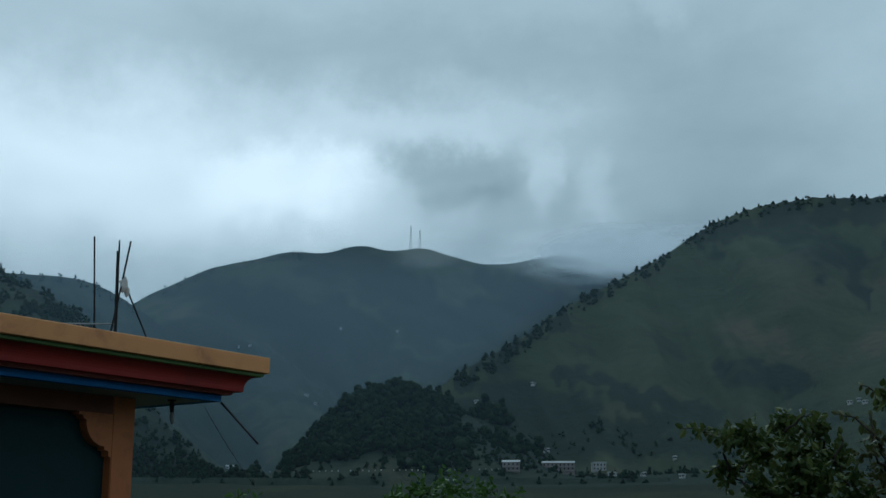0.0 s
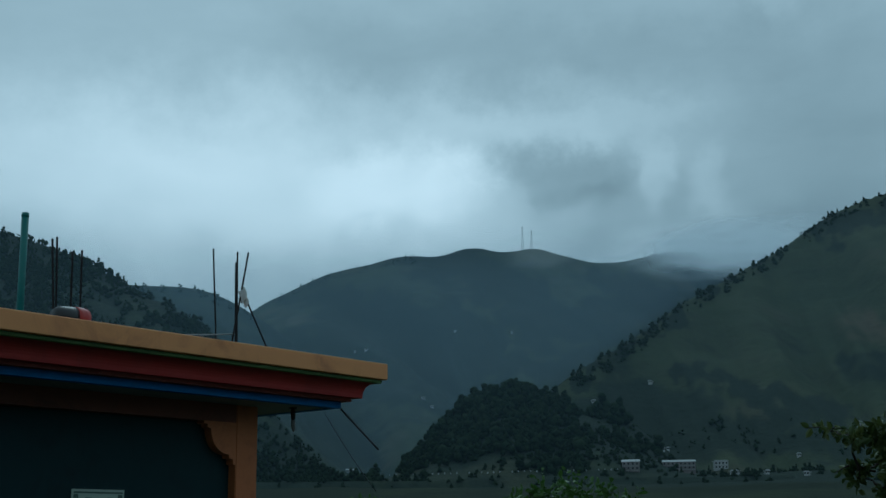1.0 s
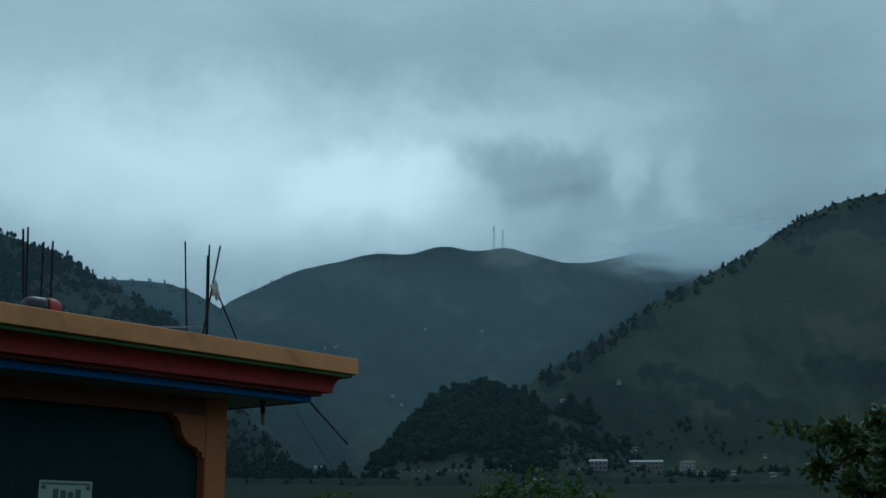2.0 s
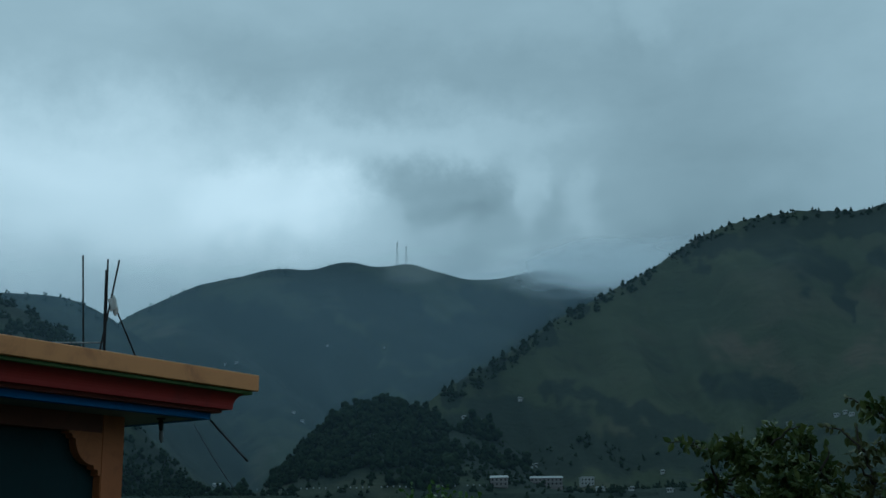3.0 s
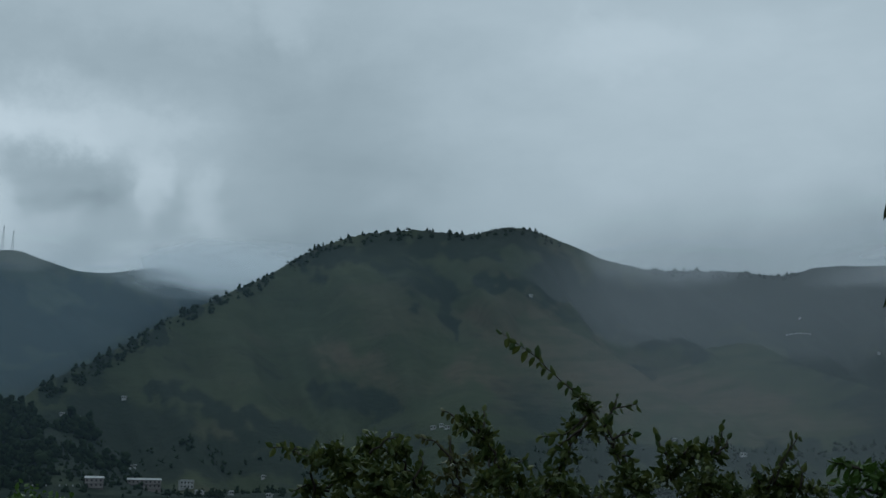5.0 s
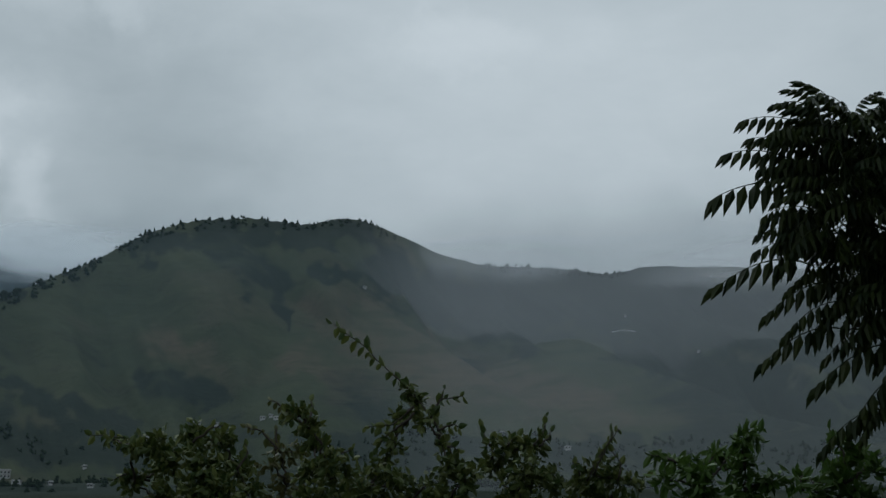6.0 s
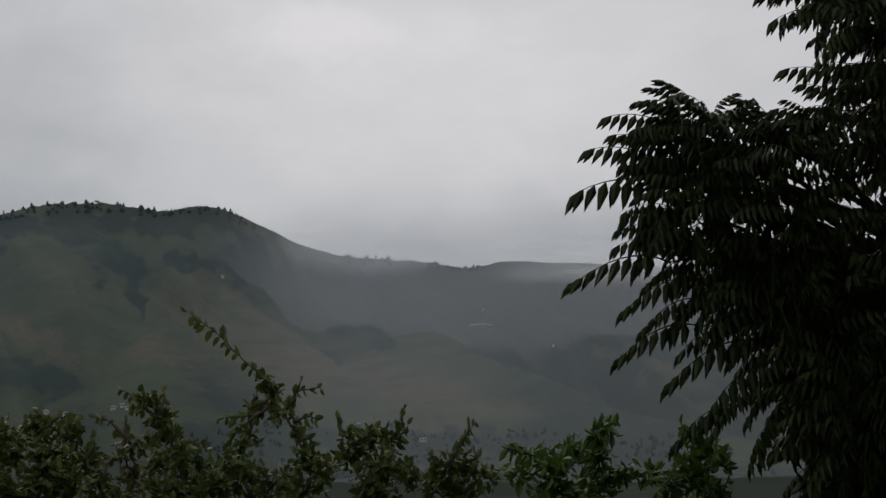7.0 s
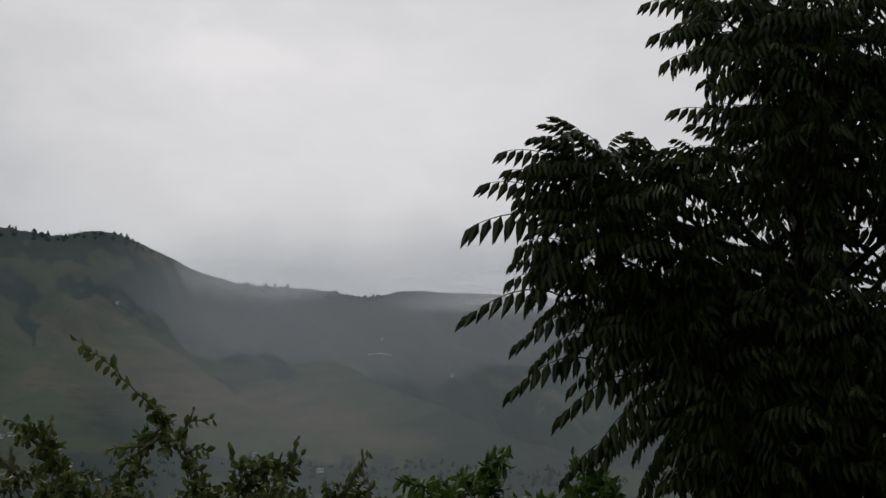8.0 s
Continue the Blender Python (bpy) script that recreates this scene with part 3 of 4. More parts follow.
woods("mountain_crest_trees", crest_spots("right_mountain", 0.5, 13.5, 300, 2.2, 8.5, 9, 0.33) + crest_spots("right_mountain", 13, 24, 150, 3.5, 8, 10, 0.3)
      + crest_spots("right_mountain", 28, 34.5, 90, 4, 9, 12, 0.3), FINE, "trees along the crest of the mountain")


# ---------------- masts on the far ridge ----------------
def radio_mast(az, top_el):
    r = float(soft_interp(np.array([az]), HILLS["far_ridge"][1])[0])
    base = sight(az, 0, r)
    base.z = float(land_height(np.array([az]), np.array([r]))[0]) - 1
    h = sight(az, top_el, r).z - base.z
    ob = thing("radio_mast", Matrix.Translation(base), "tall grey steel lattice mast on the far ridge", "radio mast", "masts on the ridge")
    wide = lambda k: 2.6 * (1 - 0.75 * k)
    for sx, sy in ((1, 1), (1, -1), (-1, 1), (-1, -1)):
        pts = [(sx * wide(k), sy * wide(k), h * k) for k in (0, 0.5, 1)]
        part("leg", tube_mesh("leg", pts, [0.35, 0.3, 0.25], M_MAST, 5), ob)
    for n in range(9):
        k, k2 = n / 9, (n + 1) / 9
        for sx, sy, tx, ty in ((1, 1, -1, 1), (-1, 1, -1, -1), (-1, -1, 1, -1), (1, -1, 1, 1)):
            part("brace", tube_mesh("brace", [(sx * wide(k), sy * wide(k), h * k), (tx * wide(k2), ty * wide(k2), h * k2)], [0.16, 0.16], M_MAST, 4), ob)
    part("antenna", tube_mesh("antenna", [(0, 0, h * 0.98), (0, 0, h * 1.07)], [0.2, 0.08], M_MAST, 5), ob)
    for k in (0.8, 0.9):
        part("dish", box_mesh("dish", (-1.4, -1.7, h * k - 0.9), (1.4, -1.1, h * k + 0.9), M_MAST, 0.25), ob)
    return ob


radio_mast(-1.5, 13.95)
radio_mast(-1.08, 13.75)


# ---------------- village houses ----------------
def village_house(az, el, wide, storeys, wall, turn, label, cols=0, tin=False, name="village_house"):
    p, d = ground_at(az, el, 780)
    ob = thing(name, pose(p.x, p.y, p.z - 0.6, 0, 0, -az + turn), label, "house", "houses of the village")
    h, deep = 3.1 * storeys + (0.6 if wide > 8 else -0.3), min(8.0, max(5.0, wide * 0.6))
    part("wall", box_mesh("wall", (-wide / 2, -deep / 2, -3), (wide / 2, deep / 2, h), wall, 0.05), ob)
    if tin:
        rise = 1.7
        v = [(-wide / 2 - .5, -deep / 2 - .6, h), (wide / 2 + .5, -deep / 2 - .6, h), (wide / 2 + .5, deep / 2 + .6, h), (-wide / 2 - .5, deep / 2 + .6, h),
             (-wide / 2 - .5, 0, h + rise), (wide / 2 + .5, 0, h + rise)]
        part("roof", mesh_of("roof", v, [(0, 1, 5, 4), (2, 3, 4, 5), (0, 4, 3), (1, 2, 5), (3, 2, 1, 0)], M_ROOFTIN), ob)
    else:
        part("roof", box_mesh("roof", (-wide / 2 - .6, -deep / 2 - .7, h), (wide / 2 + .6, deep / 2 + .6, h + .35), M_WHITE, 0.05), ob)
        part("parapet", box_mesh("parapet", (-wide / 2, -deep / 2, h + .35), (wide / 2, -deep / 2 + .2, h + 1.0), wall, 0.03), ob)
    n = cols or max(2, int(wide / 3))
    win = box_mesh("window", (-0.6, -0.08, 0), (0.6, 0.08, 1.4), M_GLASS)
    for s in range(storeys):
        if storeys > 1:
            part("balcony", box_mesh("balcony", (-wide / 2, -deep / 2 - 0.9, 3.1 * s + 0.5), (wide / 2, -deep / 2, 3.1 * s + 0.75), M_CONCRETE), ob)
        for i in range(n):
            x = -wide / 2 + wide * (i + 0.5) / n
            part("window", win, ob, m=Matrix.Translation((x, -deep / 2 - 0.02, 3.1 * s + 1.6)))
    return ob


village_house(5.05, 2.86, 29, 2, M_PINK, 4, "long two-storey pinkish building with a grey tin roof", 9, True)
village_house(3.05, 2.86, 12, 2, M_PINK, -3, "two-storey grey block with a tin roof beside the long building", 4, True)
village_house(6.95, 2.85, 11, 2, M_WHITE, 12, "white flat-roofed two-storey house on the valley slope", 4)
village_house(7.55, 2.62, 6, 1, M_WHITE, -10, "small white house below the flat-roofed one", 2)
village_house(-9.5, 2.95, 11, 1, M_WHITE, 10, "low white building beside the valley road", 3, True)
def village_dot(a, e, w):
    village_house(a, e, w, 1, M_WHITE, (a * 37) % 30 - 15, small, 2)


small = "tiny white house far off on the green slope"
for a, e, w in ((4.1, 6.68, 7), (17.9, 5.55, 8), (18.5, 5.55, 8), (18.25, 5.66, 6), (15.0, 5.3, 13), (15.9, 5.25, 10), (31.6, 4.2, 9), (22.4, 11.5, 8), (4.5, 3.7, 5), (4.7, 3.72, 4),
                (8.9, 2.6, 5), (10.3, 3.3, 5), (10.6, 2.5, 6), (34.4, 10.1, 6), (37.6, 8.4, 6), (1.5, 5.9, 6), (1.9, 5.8, 6), (2.2, 5.75, 5), (-8.8, 8.4, 9), (-4.7, 9.2, 6), (-2.1, 9.1, 6),
                (-6.2, 6.2, 9), (-5.8, 5.8, 8), (-9.3, 8.3, 6), (28.7, 4.9, 6), (12.9, 4.6, 6), (20.8, 4.4, 6)):
    village_dot(a, e, w * 0.6)


def road_post():
    me = box_mesh("road_post", (-0.45, -0.3, -1.4), (0.45, 0.3, 0.1), M_WHITE, 0.06)
    ob = new("road_post", me)
    return tagged(ob, "white painted parapet block along the valley road", "road post", "road posts")


first = None
for i in range(54):
    a = -11.6 + 14.6 * i / 53
    p, d = ground_at(a, 2.78 + 0.14 * i / 53, 780)
    m = pose(p.x, p.y, p.z + 0.9, 0, 0, -a)
    if first is None:
        first = road_post()
        first.matrix_world = m
    elif i % 7 != 5:
        copy_thing(first, m)

# the white retaining wall high on the slope
v, f = [], []
for i in range(13):
    p, d = ground_at(33.75 + i * 0.09, 9.40 + 0.07 * math.sin(math.pi * i / 12), 1200)
    out = Vector((p.x, p.y, 0)).normalized()
    v += [p - out * 0.4 - Vector((0, 0, 1)), p + out * 0.4 - Vector((0, 0, 1)), p + out * 0.4 + Vector((0, 0, 1.6)), p - out * 0.4 + Vector((0, 0, 1.6))]
for i in range(12):
    for k in range(4):
        f.append((i * 4 + k, i * 4 + (k + 1) % 4, i * 4 + 4 + (k + 1) % 4, i * 4 + 4 + k))
tagged(new("retaining_wall", mesh_of("retaining_wall", v, f + [(3, 2, 1, 0), (48, 49, 50, 51)], M_WHITE)), "white curved retaining wall on the far slope", "wall")


# ---------------- the painted house ----------------
HOUSE_AZ = 34.0
corner = Vector((-1.71, 12.35, 0))
u_dir = Vector((math.sin(radians(HOUSE_AZ)), math.cos(radians(HOUSE_AZ)), 0))
in_dir = Vector((-u_dir.y, u_dir.x, 0))
house_m = Matrix(((u_dir.x, in_dir.x, 0, corner.x), (u_dir.y, in_dir.y, 0, corner.y), (0, 0, 1, 0), (0, 0, 0, 1)))
LONG, DEEP, TOP = 9.0, 7.0, 3.325


def on_house(az, el, y):
    """The place, in the house's own axes, where a line of sight passes the upright plane y."""
    a = radians(az)
    d = Vector((math.sin(a), math.cos(a), 0))
    s = (y + corner.dot(in_dir)) / d.dot(in_dir)
    return Vector(((d * s - corner).dot(u_dir), y, EYE + s * math.tan(radians(el))))


def swept(name, profile, material):
    """A moulding of that profile (inset, height) carried round the eaves with mitred corners."""
    verts, faces = [], []
    n = len(profile)
    for cx, cy, sx, sy in ((0, 0, -1, 1), (0, DEEP, -1, -1), (-LONG, DEEP, 1, -1), (-LONG, 0, 1, 1)):
        for p, z in profile:
            verts.append((cx + sx * p, cy + sy * p, z))
    for i in range(4):
        for k in range(n):
            a, b = i * n + k, i * n + (k + 1) % n
            c, d = ((i + 1) % 4) * n + (k + 1) % n, ((i + 1) % 4) * n + k
            faces.append((a, b, c, d))
    me = mesh_of(name, verts, faces, material)
    bm = bmesh.new()
    bm.from_mesh(me)
    bmesh.ops.recalc_face_normals(bm, faces=bm.faces)
    bm.to_mesh(me)
    bm.free()
    return me


house = thing("painted_house", house_m, "single-storey house with an ochre, red and blue painted cornice", "house")
T = TOP
part("fascia", swept("fascia", [(0.006, T), (0, T - 0.006), (0, T - 0.153), (0.006, T - 0.159), (0.4, T - 0.159), (0.4, T)], M_GOLD), house, "ochre fascia band")
part("bead", swept("bead", [(0.046, T - 0.159), (0.040, T - 0.166), (0.042, T - 0.188), (0.050, T - 0.194), (0.4, T - 0.194), (0.4, T - 0.159)], M_GREEN), house, "thin olive green bead")
cove = [(0.085, T - 0.194)] + [(0.085 + 0.09 * math.sin(a), T - 0.194 - 0.13 * (1 - math.cos(a))) for a in [math.pi / 2 * k / 8 for k in range(1, 9)]]
part("cove", swept("cove", cove + [(0.178, T - 0.342), (0.42, T - 0.342), (0.42, T - 0.194)], M_RED), house, "deep red concave moulding")
part("step_band", swept("step_band", [(0.25, T - 0.342), (0.25, T - 0.374), (0.42, T - 0.374), (0.42, T - 0.342)], M_MAROON), house, "brown-red step band")
part("lower_band", swept("lower_band", [(0.328, T - 0.374), (0.324, T - 0.38), (0.326, T - 0.44), (0.42, T - 0.44), (0.42, T - 0.374)], M_BLUE), house, "blue lower band")
part("roof", box_mesh("roof", (-LONG + 0.38, 0.38, T - 0.436), (-0.38, DEEP - 0.38, T - 0.012), M_SOFFIT), house, "concrete roof slab with a grey soffit")
WALL_Y, WALL_X = 0.81, -0.97
SOFFIT = T - 0.436
part("wall", box_mesh("wall", (-LONG + 0.9, WALL_Y + 0.10, -0.3), (WALL_X - 0.03, DEEP - 0.9, SOFFIT), M_TEAL), house, "dark teal painted wall")
part("pilaster", box_mesh("pilaster", (WALL_X - 0.27, WALL_Y, -0.3), (WALL_X, WALL_Y + 0.3, SOFFIT), M_ORANGE, 0.008), house, "orange painted corner pilaster")
part("pilaster", box_mesh("pilaster", (-LONG + 0.85, WALL_Y, -0.3), (-LONG + 1.1, WALL_Y + 0.3, SOFFIT), M_ORANGE, 0.008), house, "orange painted corner pilaster")
part("beam", box_mesh("beam", (-LONG + 1.1, WALL_Y + 0.002, SOFFIT - 0.17), (WALL_X - 0.27, WALL_Y + 0.3, SOFFIT), M_BEAM, 0.006), house, "brown painted beam")
# stepped and curved bracket in the corner of the frame
x0, z0 = WALL_X - 0.27, SOFFIT - 0.17
outline = [(0, 0), (-0.40, 0), (-0.40, -0.025), (-0.355, -0.03), (-0.345, -0.06), (-0.31, -0.07)]
for k in range(1, 9):
    a = math.pi / 2 * k / 8
    outline.append((-0.31 + 0.22 * (1 - math.cos(a)), -0.07 - 0.23 * math.sin(a)))
outline += [(-0.08, -0.335), (-0.035, -0.34), (-0.03, -0.39), (0, -0.392)]
verts = [(x0 + x, WALL_Y + 0.001, z0 + z) for x, z in outline] + [(x0 + x, WALL_Y + 0.14, z0 + z) for x, z in outline]
n = len(outline)
faces = [tuple(range(n)), tuple(range(2 * n - 1, n - 1, -1))] + [(i, i + n, (i + 1) % n + n, (i + 1) % n) for i in range(n)]
part("bracket", mesh_of("bracket", verts, faces, M_ORANGE), house, "orange stepped and curved corner bracket")

# poster on the teal wall
tl, tr = on_house(-21.6, 2.4, WALL_Y + 0.095), on_house(-19.4, 2.4, WALL_Y + 0.095)
poster = thing("poster", house_m @ Matrix.Translation((tl.x, WALL_Y + 0.095, tl.z)), "faded pale green paper poster pasted on the teal wall", "poster")
w = tr.x - tl.x
part("sheet", box_mesh("sheet", (0, -0.004, -0.26), (w, 0.002, 0), M_PAPER), poster)
part("border", box_mesh("border", (0.02, -0.0075, -0.035), (w - 0.02, -0.0042, -0.02), M_INK), poster, "dark border line")
for k in range(4):
    x = w * (0.26 + 0.14 * k)
    part("print_block", box_mesh("print_block", (x, -0.0075, -0.16 - 0.01 * (k % 2)), (x + w * 0.10, -0.0042, -0.07 - 0.01 * (k % 3)), M_INK), poster, "faded printed block")
for k in range(2):
    part("corner_mark", box_mesh("corner_mark", (0.02 + k * (w - 0.085), -0.0075, -0.075), (0.065 + k * (w - 0.085), -0.0042, -0.042), M_INK), poster)


def bar(name, a, b, radius, material, label, category, group="", bend=0.0):
    """A rod between two places in the house's axes, slightly bent."""
    a, b = Vector(a), Vector(b)
    pts = [a.lerp(b, k / 6) + Vector((bend * math.sin(math.pi * k / 6), bend * 0.5 * math.sin(math.pi * k / 6), 0)) - a for k in range(7)]
    ob = new(name, tube_mesh(name, pts, [radius] * 7, material, 6))
    ob.matrix_world = house_m @ Matrix.Translation(a)
    return tagged(ob, label, category, group)


rod = "dark rusty reinforcing rod standing up from the flat roof"
for az0, az1, el1, y, bend in ((-15.6, -15.9, 12.99, 1.05, 0.0), (-14.72, -14.8, 12.88, 1.05, 0.004), (-14.76, -14.86, 12.4, 1.2, -0.004), (-15.12, -14.3, 12.86, 1.0, 0.006),
                               (-22.68, -23.0, 13.13, 1.1, 0.0), (-22.62, -22.8, 13.22, 1.25, 0.004), (-22.02, -22.1, 12.61, 1.1, 0.0), (-21.62, -21.7, 12.69, 1.25, 0.003)):
    low_p, top_p = on_house(az0, 8.5, y), on_house(az1, el1, y)
    low_p.z = TOP - 0.03
    bar("reinforcing_rod", low_p, top_p, 0.009 if az0 > -20 else 0.011, M_STEEL, rod, "steel rod", "rods on the roof", bend)
a, b = on_house(-12.9, 8.6, 1.0), on_house(-14.45, 10.95, 1.0)
a.z = TOP - 0.03
bar("slanting_rod", a, b, 0.009, M_STEEL, "thin dark rod leaning from the roof to a knot", "steel rod")
a, b = on_house(-17.3, 9.12, 1.02), on_house(-14.85, 9.2, 1.02)
bar("tie_wire", a, b, 0.007, M_CONCRETE, "pale twisted wire tied across the roof rods", "wire", bend=0.01)


def lump(name, centre, size, material, label, category, seed, m=None):
    bm = bmesh.new()
    bmesh.ops.create_icosphere(bm, subdivisions=3, radius=1)
    for v in bm.verts:
        k = 1 + 0.5 * (noise.noise(v.co * 1.7 + Vector((seed, 0, 0))))
        v.co = Vector((v.co.x * size[0] * k, v.co.y * size[1] * k, v.co.z * size[2] * k))
    me = bpy.data.meshes.new(name)
    bm.to_mesh(me)
    bm.free()
    me.materials.append(material)
    me.shade_smooth()
    ob = new(name, me)
    ob.matrix_world = (m or house_m) @ Matrix.Translation(centre)
    return tagged(ob, label, category)


lump("tied_rag", on_house(-14.5, 10.95, 1.0), (0.045, 0.035, 0.075), M_CLOTH, "white rag knotted round the roof rods", "rag", 3)
lump("tied_rag", on_house(-14.35, 10.65, 1.0), (0.025, 0.02, 0.05), M_CLOTH, "white rag end hanging from the knot", "rag", 8)

# green pole farther back on the roof
low_p, top_p = on_house(-24.15, 9.5, 2.2), on_house(-24.2, 14.08, 2.2)
low_p.z = TOP - 0.03
pole = thing("roof_pole", house_m @ Matrix.Translation(low_p), "weathered green pipe standing on the flat roof", "pole")
d = top_p - low_p
part("pipe", tube_mesh("pipe", [(0, 0, 0), d * 0.5, d], [0.034] * 3, M_POLE, 12), pole)
part("cap", tube_mesh("cap", [d * 0.985, d * 1.0, d * 1.015], [0.037, 0.037, 0.03], M_POLE, 12), pole)
part("collar", tube_mesh("collar", [(0, 0, 0), (0, 0, 0.04)], [0.06, 0.055], M_CONCRETE, 12), pole)

# black and red tub lying behind the parapet edge
tub_p = on_house(-22.1, 9.9, 0.46)
tub_p.z = TOP - 0.012
tub = thing("plastic_tub", house_m @ Matrix.Translation(tub_p), "black and red plastic tub lying on the flat roof", "tub")
pts = [Vector((-0.15 + 0.30 * k / 8, 0, 0.098)) for k in range(9)]
part("body", mesh_of("body", *tube_data(pts[:6], [0.06, 0.085, 0.093, 0.096, 0.097, 0.098], 18), M_BLACK, True), tub, "black tub body")
part("lid", mesh_of("lid", *tube_data(pts[5:], [0.102, 0.102, 0.100, 0.094], 18), M_REDPLASTIC, True), tub, "red tub lid")

# bulb holder, rods and wire under the eaves
p = on_house(-12.15, 5.6, 0.62)
bulb = thing("hanging_lamp", house_m @ Matrix.Translation((p.x, p.y, SOFFIT)), "black lamp holder with a milky bulb under the soffit", "lamp")
part("rose", tube_mesh("rose", [(0, 0, 0), (0, 0, -0.015)], [0.045, 0.04], M_BLACK, 14), bulb)
part("holder", tube_mesh("holder", [(0, 0, -0.015), (0, 0, -0.04), (0.005, 0, -0.10), (0.005, 0, -0.12)], [0.018, 0.026, 0.022, 0.016], M_BLACK, 12), bulb, "black lamp holder")
part("bulb", tube_mesh("bulb", [(0.005, 0, -0.118), (0.009, 0, -0.16), (0.012, 0, -0.21), (0.013, 0, -0.235)], [0.016, 0.024, 0.019, 0.005], M_BULB, 12), bulb, "milky bulb")
a, b = on_house(-10.0, 5.85, 0.36), on_house(-8.3, 4.06, 0.0)
a.z = SOFFIT - 0.003
bar("drip_rod", a, b, 0.011, M_BLACK, "black rod sticking out below the eaves corner", "steel rod")
a, b = on_house(-10.75, 5.5, 0.7), on_house(-8.4, 2.2, 0.5)
a.z = SOFFIT - 0.003
bar("loose_wire", a, b, 0.0035, M_BLACK, "thin loose cable hanging from the eaves", "cable", bend=-0.06)


# ---------------- foliage ----------------
def oval_leaf(length, width, fold, seed):
    rng = random.Random(seed)
    d = length * 0.18 * (rng.random() - 0.3)
    v = [(0, 0, 0), (length * .3, -width * .42, -fold), (length * .3, 0, 0.1 * d), (length * .3, width * .42, -fold),
         (length * .65, -width * .4, -fold - d * .5), (length * .65, 0, -d * .4), (length * .65, width * .4, -fold - d * .5), (length, 0, -d - fold * .4)]
    f = [(0, 1, 2), (0, 2, 3), (1, 4, 5, 2), (2, 5, 6, 3), (4, 7, 5), (5, 7, 6)]
    return v, f


class Foliage:
    """Collects leaves; the nearest become parts of their own, the rest one joined part."""

    def __init__(self, thing_ob, templates, material, single, seed, name="leaf"):
        self.ob, self.templates, self.single, self.name = thing_ob, templates, single, name
        self.meshes = [mesh_of(name, v, f, material) for v, f in templates]
        self.arrays = [(np.array(v), f) for v, f in templates]
        self.items, self.rng, self.material = [], random.Random(seed), material

    def add(self, place, ahead, up, size=1.0, loose=False, which=None):
        x = Vector(ahead).normalized()
        y = Vector(up).cross(x)
        y = y.normalized() if y.length > 1e-4 else Vector((0, 1, 0))
        z = x.cross(y)
        m = Matrix(((x.x, y.x, z.x, place.x), (x.y, y.y, z.y, place.y), (x.z, y.z, z.z, place.z), (0, 0, 0, 1)))
        self.items.append((loose, m @ Matrix.Scale(size, 4), self.rng.randrange(len(self.meshes)) if which is None else which))

    def finish(self):
        base = self.ob.matrix_world.inverted()
        order = sorted(range(len(self.items)), key=lambda i: (not self.items[i][0], self.items[i][1].translation.length))
        rest_v, rest_f, count = [], [], 0
        for n, i in enumerate(order):
            loose, m, k = self.items[i]
            if n < self.single:
                part(self.name, self.meshes[k], self.ob, m=base @ m)
                continue
            v, f = self.arrays[k]
            mm = np.array(base @ m)
            rest_v.append(v @ mm[:3, :3].T + mm[:3, 3])
            rest_f += [tuple(q + count for q in face) for face in f]
            count += len(v)
        if count:
            part("foliage", mesh_of("foliage", np.concatenate(rest_v).tolist(), rest_f, self.material), self.ob, "dense mass of further leaves", "stuff")


OVAL = [oval_leaf(0.060, 0.038, 0.006, 1), oval_leaf(0.066, 0.040, 0.009, 2), oval_leaf(0.053, 0.035, 0.005, 3), oval_leaf(0.044, 0.030, 0.007, 4)]
ROSETTE = [oval_leaf(0.088, 0.040, 0.009, 5), oval_leaf(0.078, 0.036, 0.008, 6), oval_leaf(0.064, 0.032, 0.010, 7)]


def curve_to(a, b, rise, rng, n=9, wobble=0.02):
    """Points of a stem that leaves a upwards and bends over to b."""
    c = Vector((a.x * 0.6 + b.x * 0.4, a.y * 0.6 + b.y * 0.4, a.z + (b.z - a.z) * rise))
    pts = []
    for k in range(n):
        t = k / (n - 1)
        p = a * (1 - t) ** 2 + c * (2 * t * (1 - t)) + b * t * t
        w = wobble * math.sin(math.pi * t)
        pts.append(p + Vector([rng.uniform(-w, w) for _ in range(3)]))
    return pts


def leafy(fol, pts, rng, step, start, size=1.0, loose=False, hang=0.5):
    """Leaves in turn along the upper part of a twig."""
    total = sum((pts[i + 1] - pts[i]).length for i in range(len(pts) - 1))
    run, nxt, side = 0.0, start * total, 1
    for i in range(len(pts) - 1):
        seg = pts[i + 1] - pts[i]
        while nxt <= run + seg.length:
            p = pts[i] + seg * ((nxt - run) / max(seg.length, 1e-6))
            d = seg.normalized()
            across = d.cross(Vector((0.3, 0.2, 1)))
            across = across.normalized() if across.length > 0.1 else Vector((1, 0, 0))
            across = Matrix.Rotation(rng.uniform(0, 6.283), 3, d) @ across
            out = across * rng.uniform(0.6, 1.1) + d * 0.5 + Vector((0, 0, rng.uniform(-hang, 0.35)))
            up = Vector((rng.uniform(-1, 1), rng.uniform(-1, 1), rng.uniform(0.0, 1.0)))
            if loose:
                out = d * 0.5 + Vector((rng.uniform(-.3, .3), rng.uniform(-.3, .3), rng.uniform(0.4, 0.9) * side - 0.4))
                up = Vector((rng.uniform(-0.7, 0.7), -1, rng.uniform(-0.2, 0.5)))
            fol.add(p, out, up, size * rng.uniform(0.75, 1.3), loose)
            side = -side
            nxt += step * rng.uniform(0.6, 1.4)
        run += seg.length


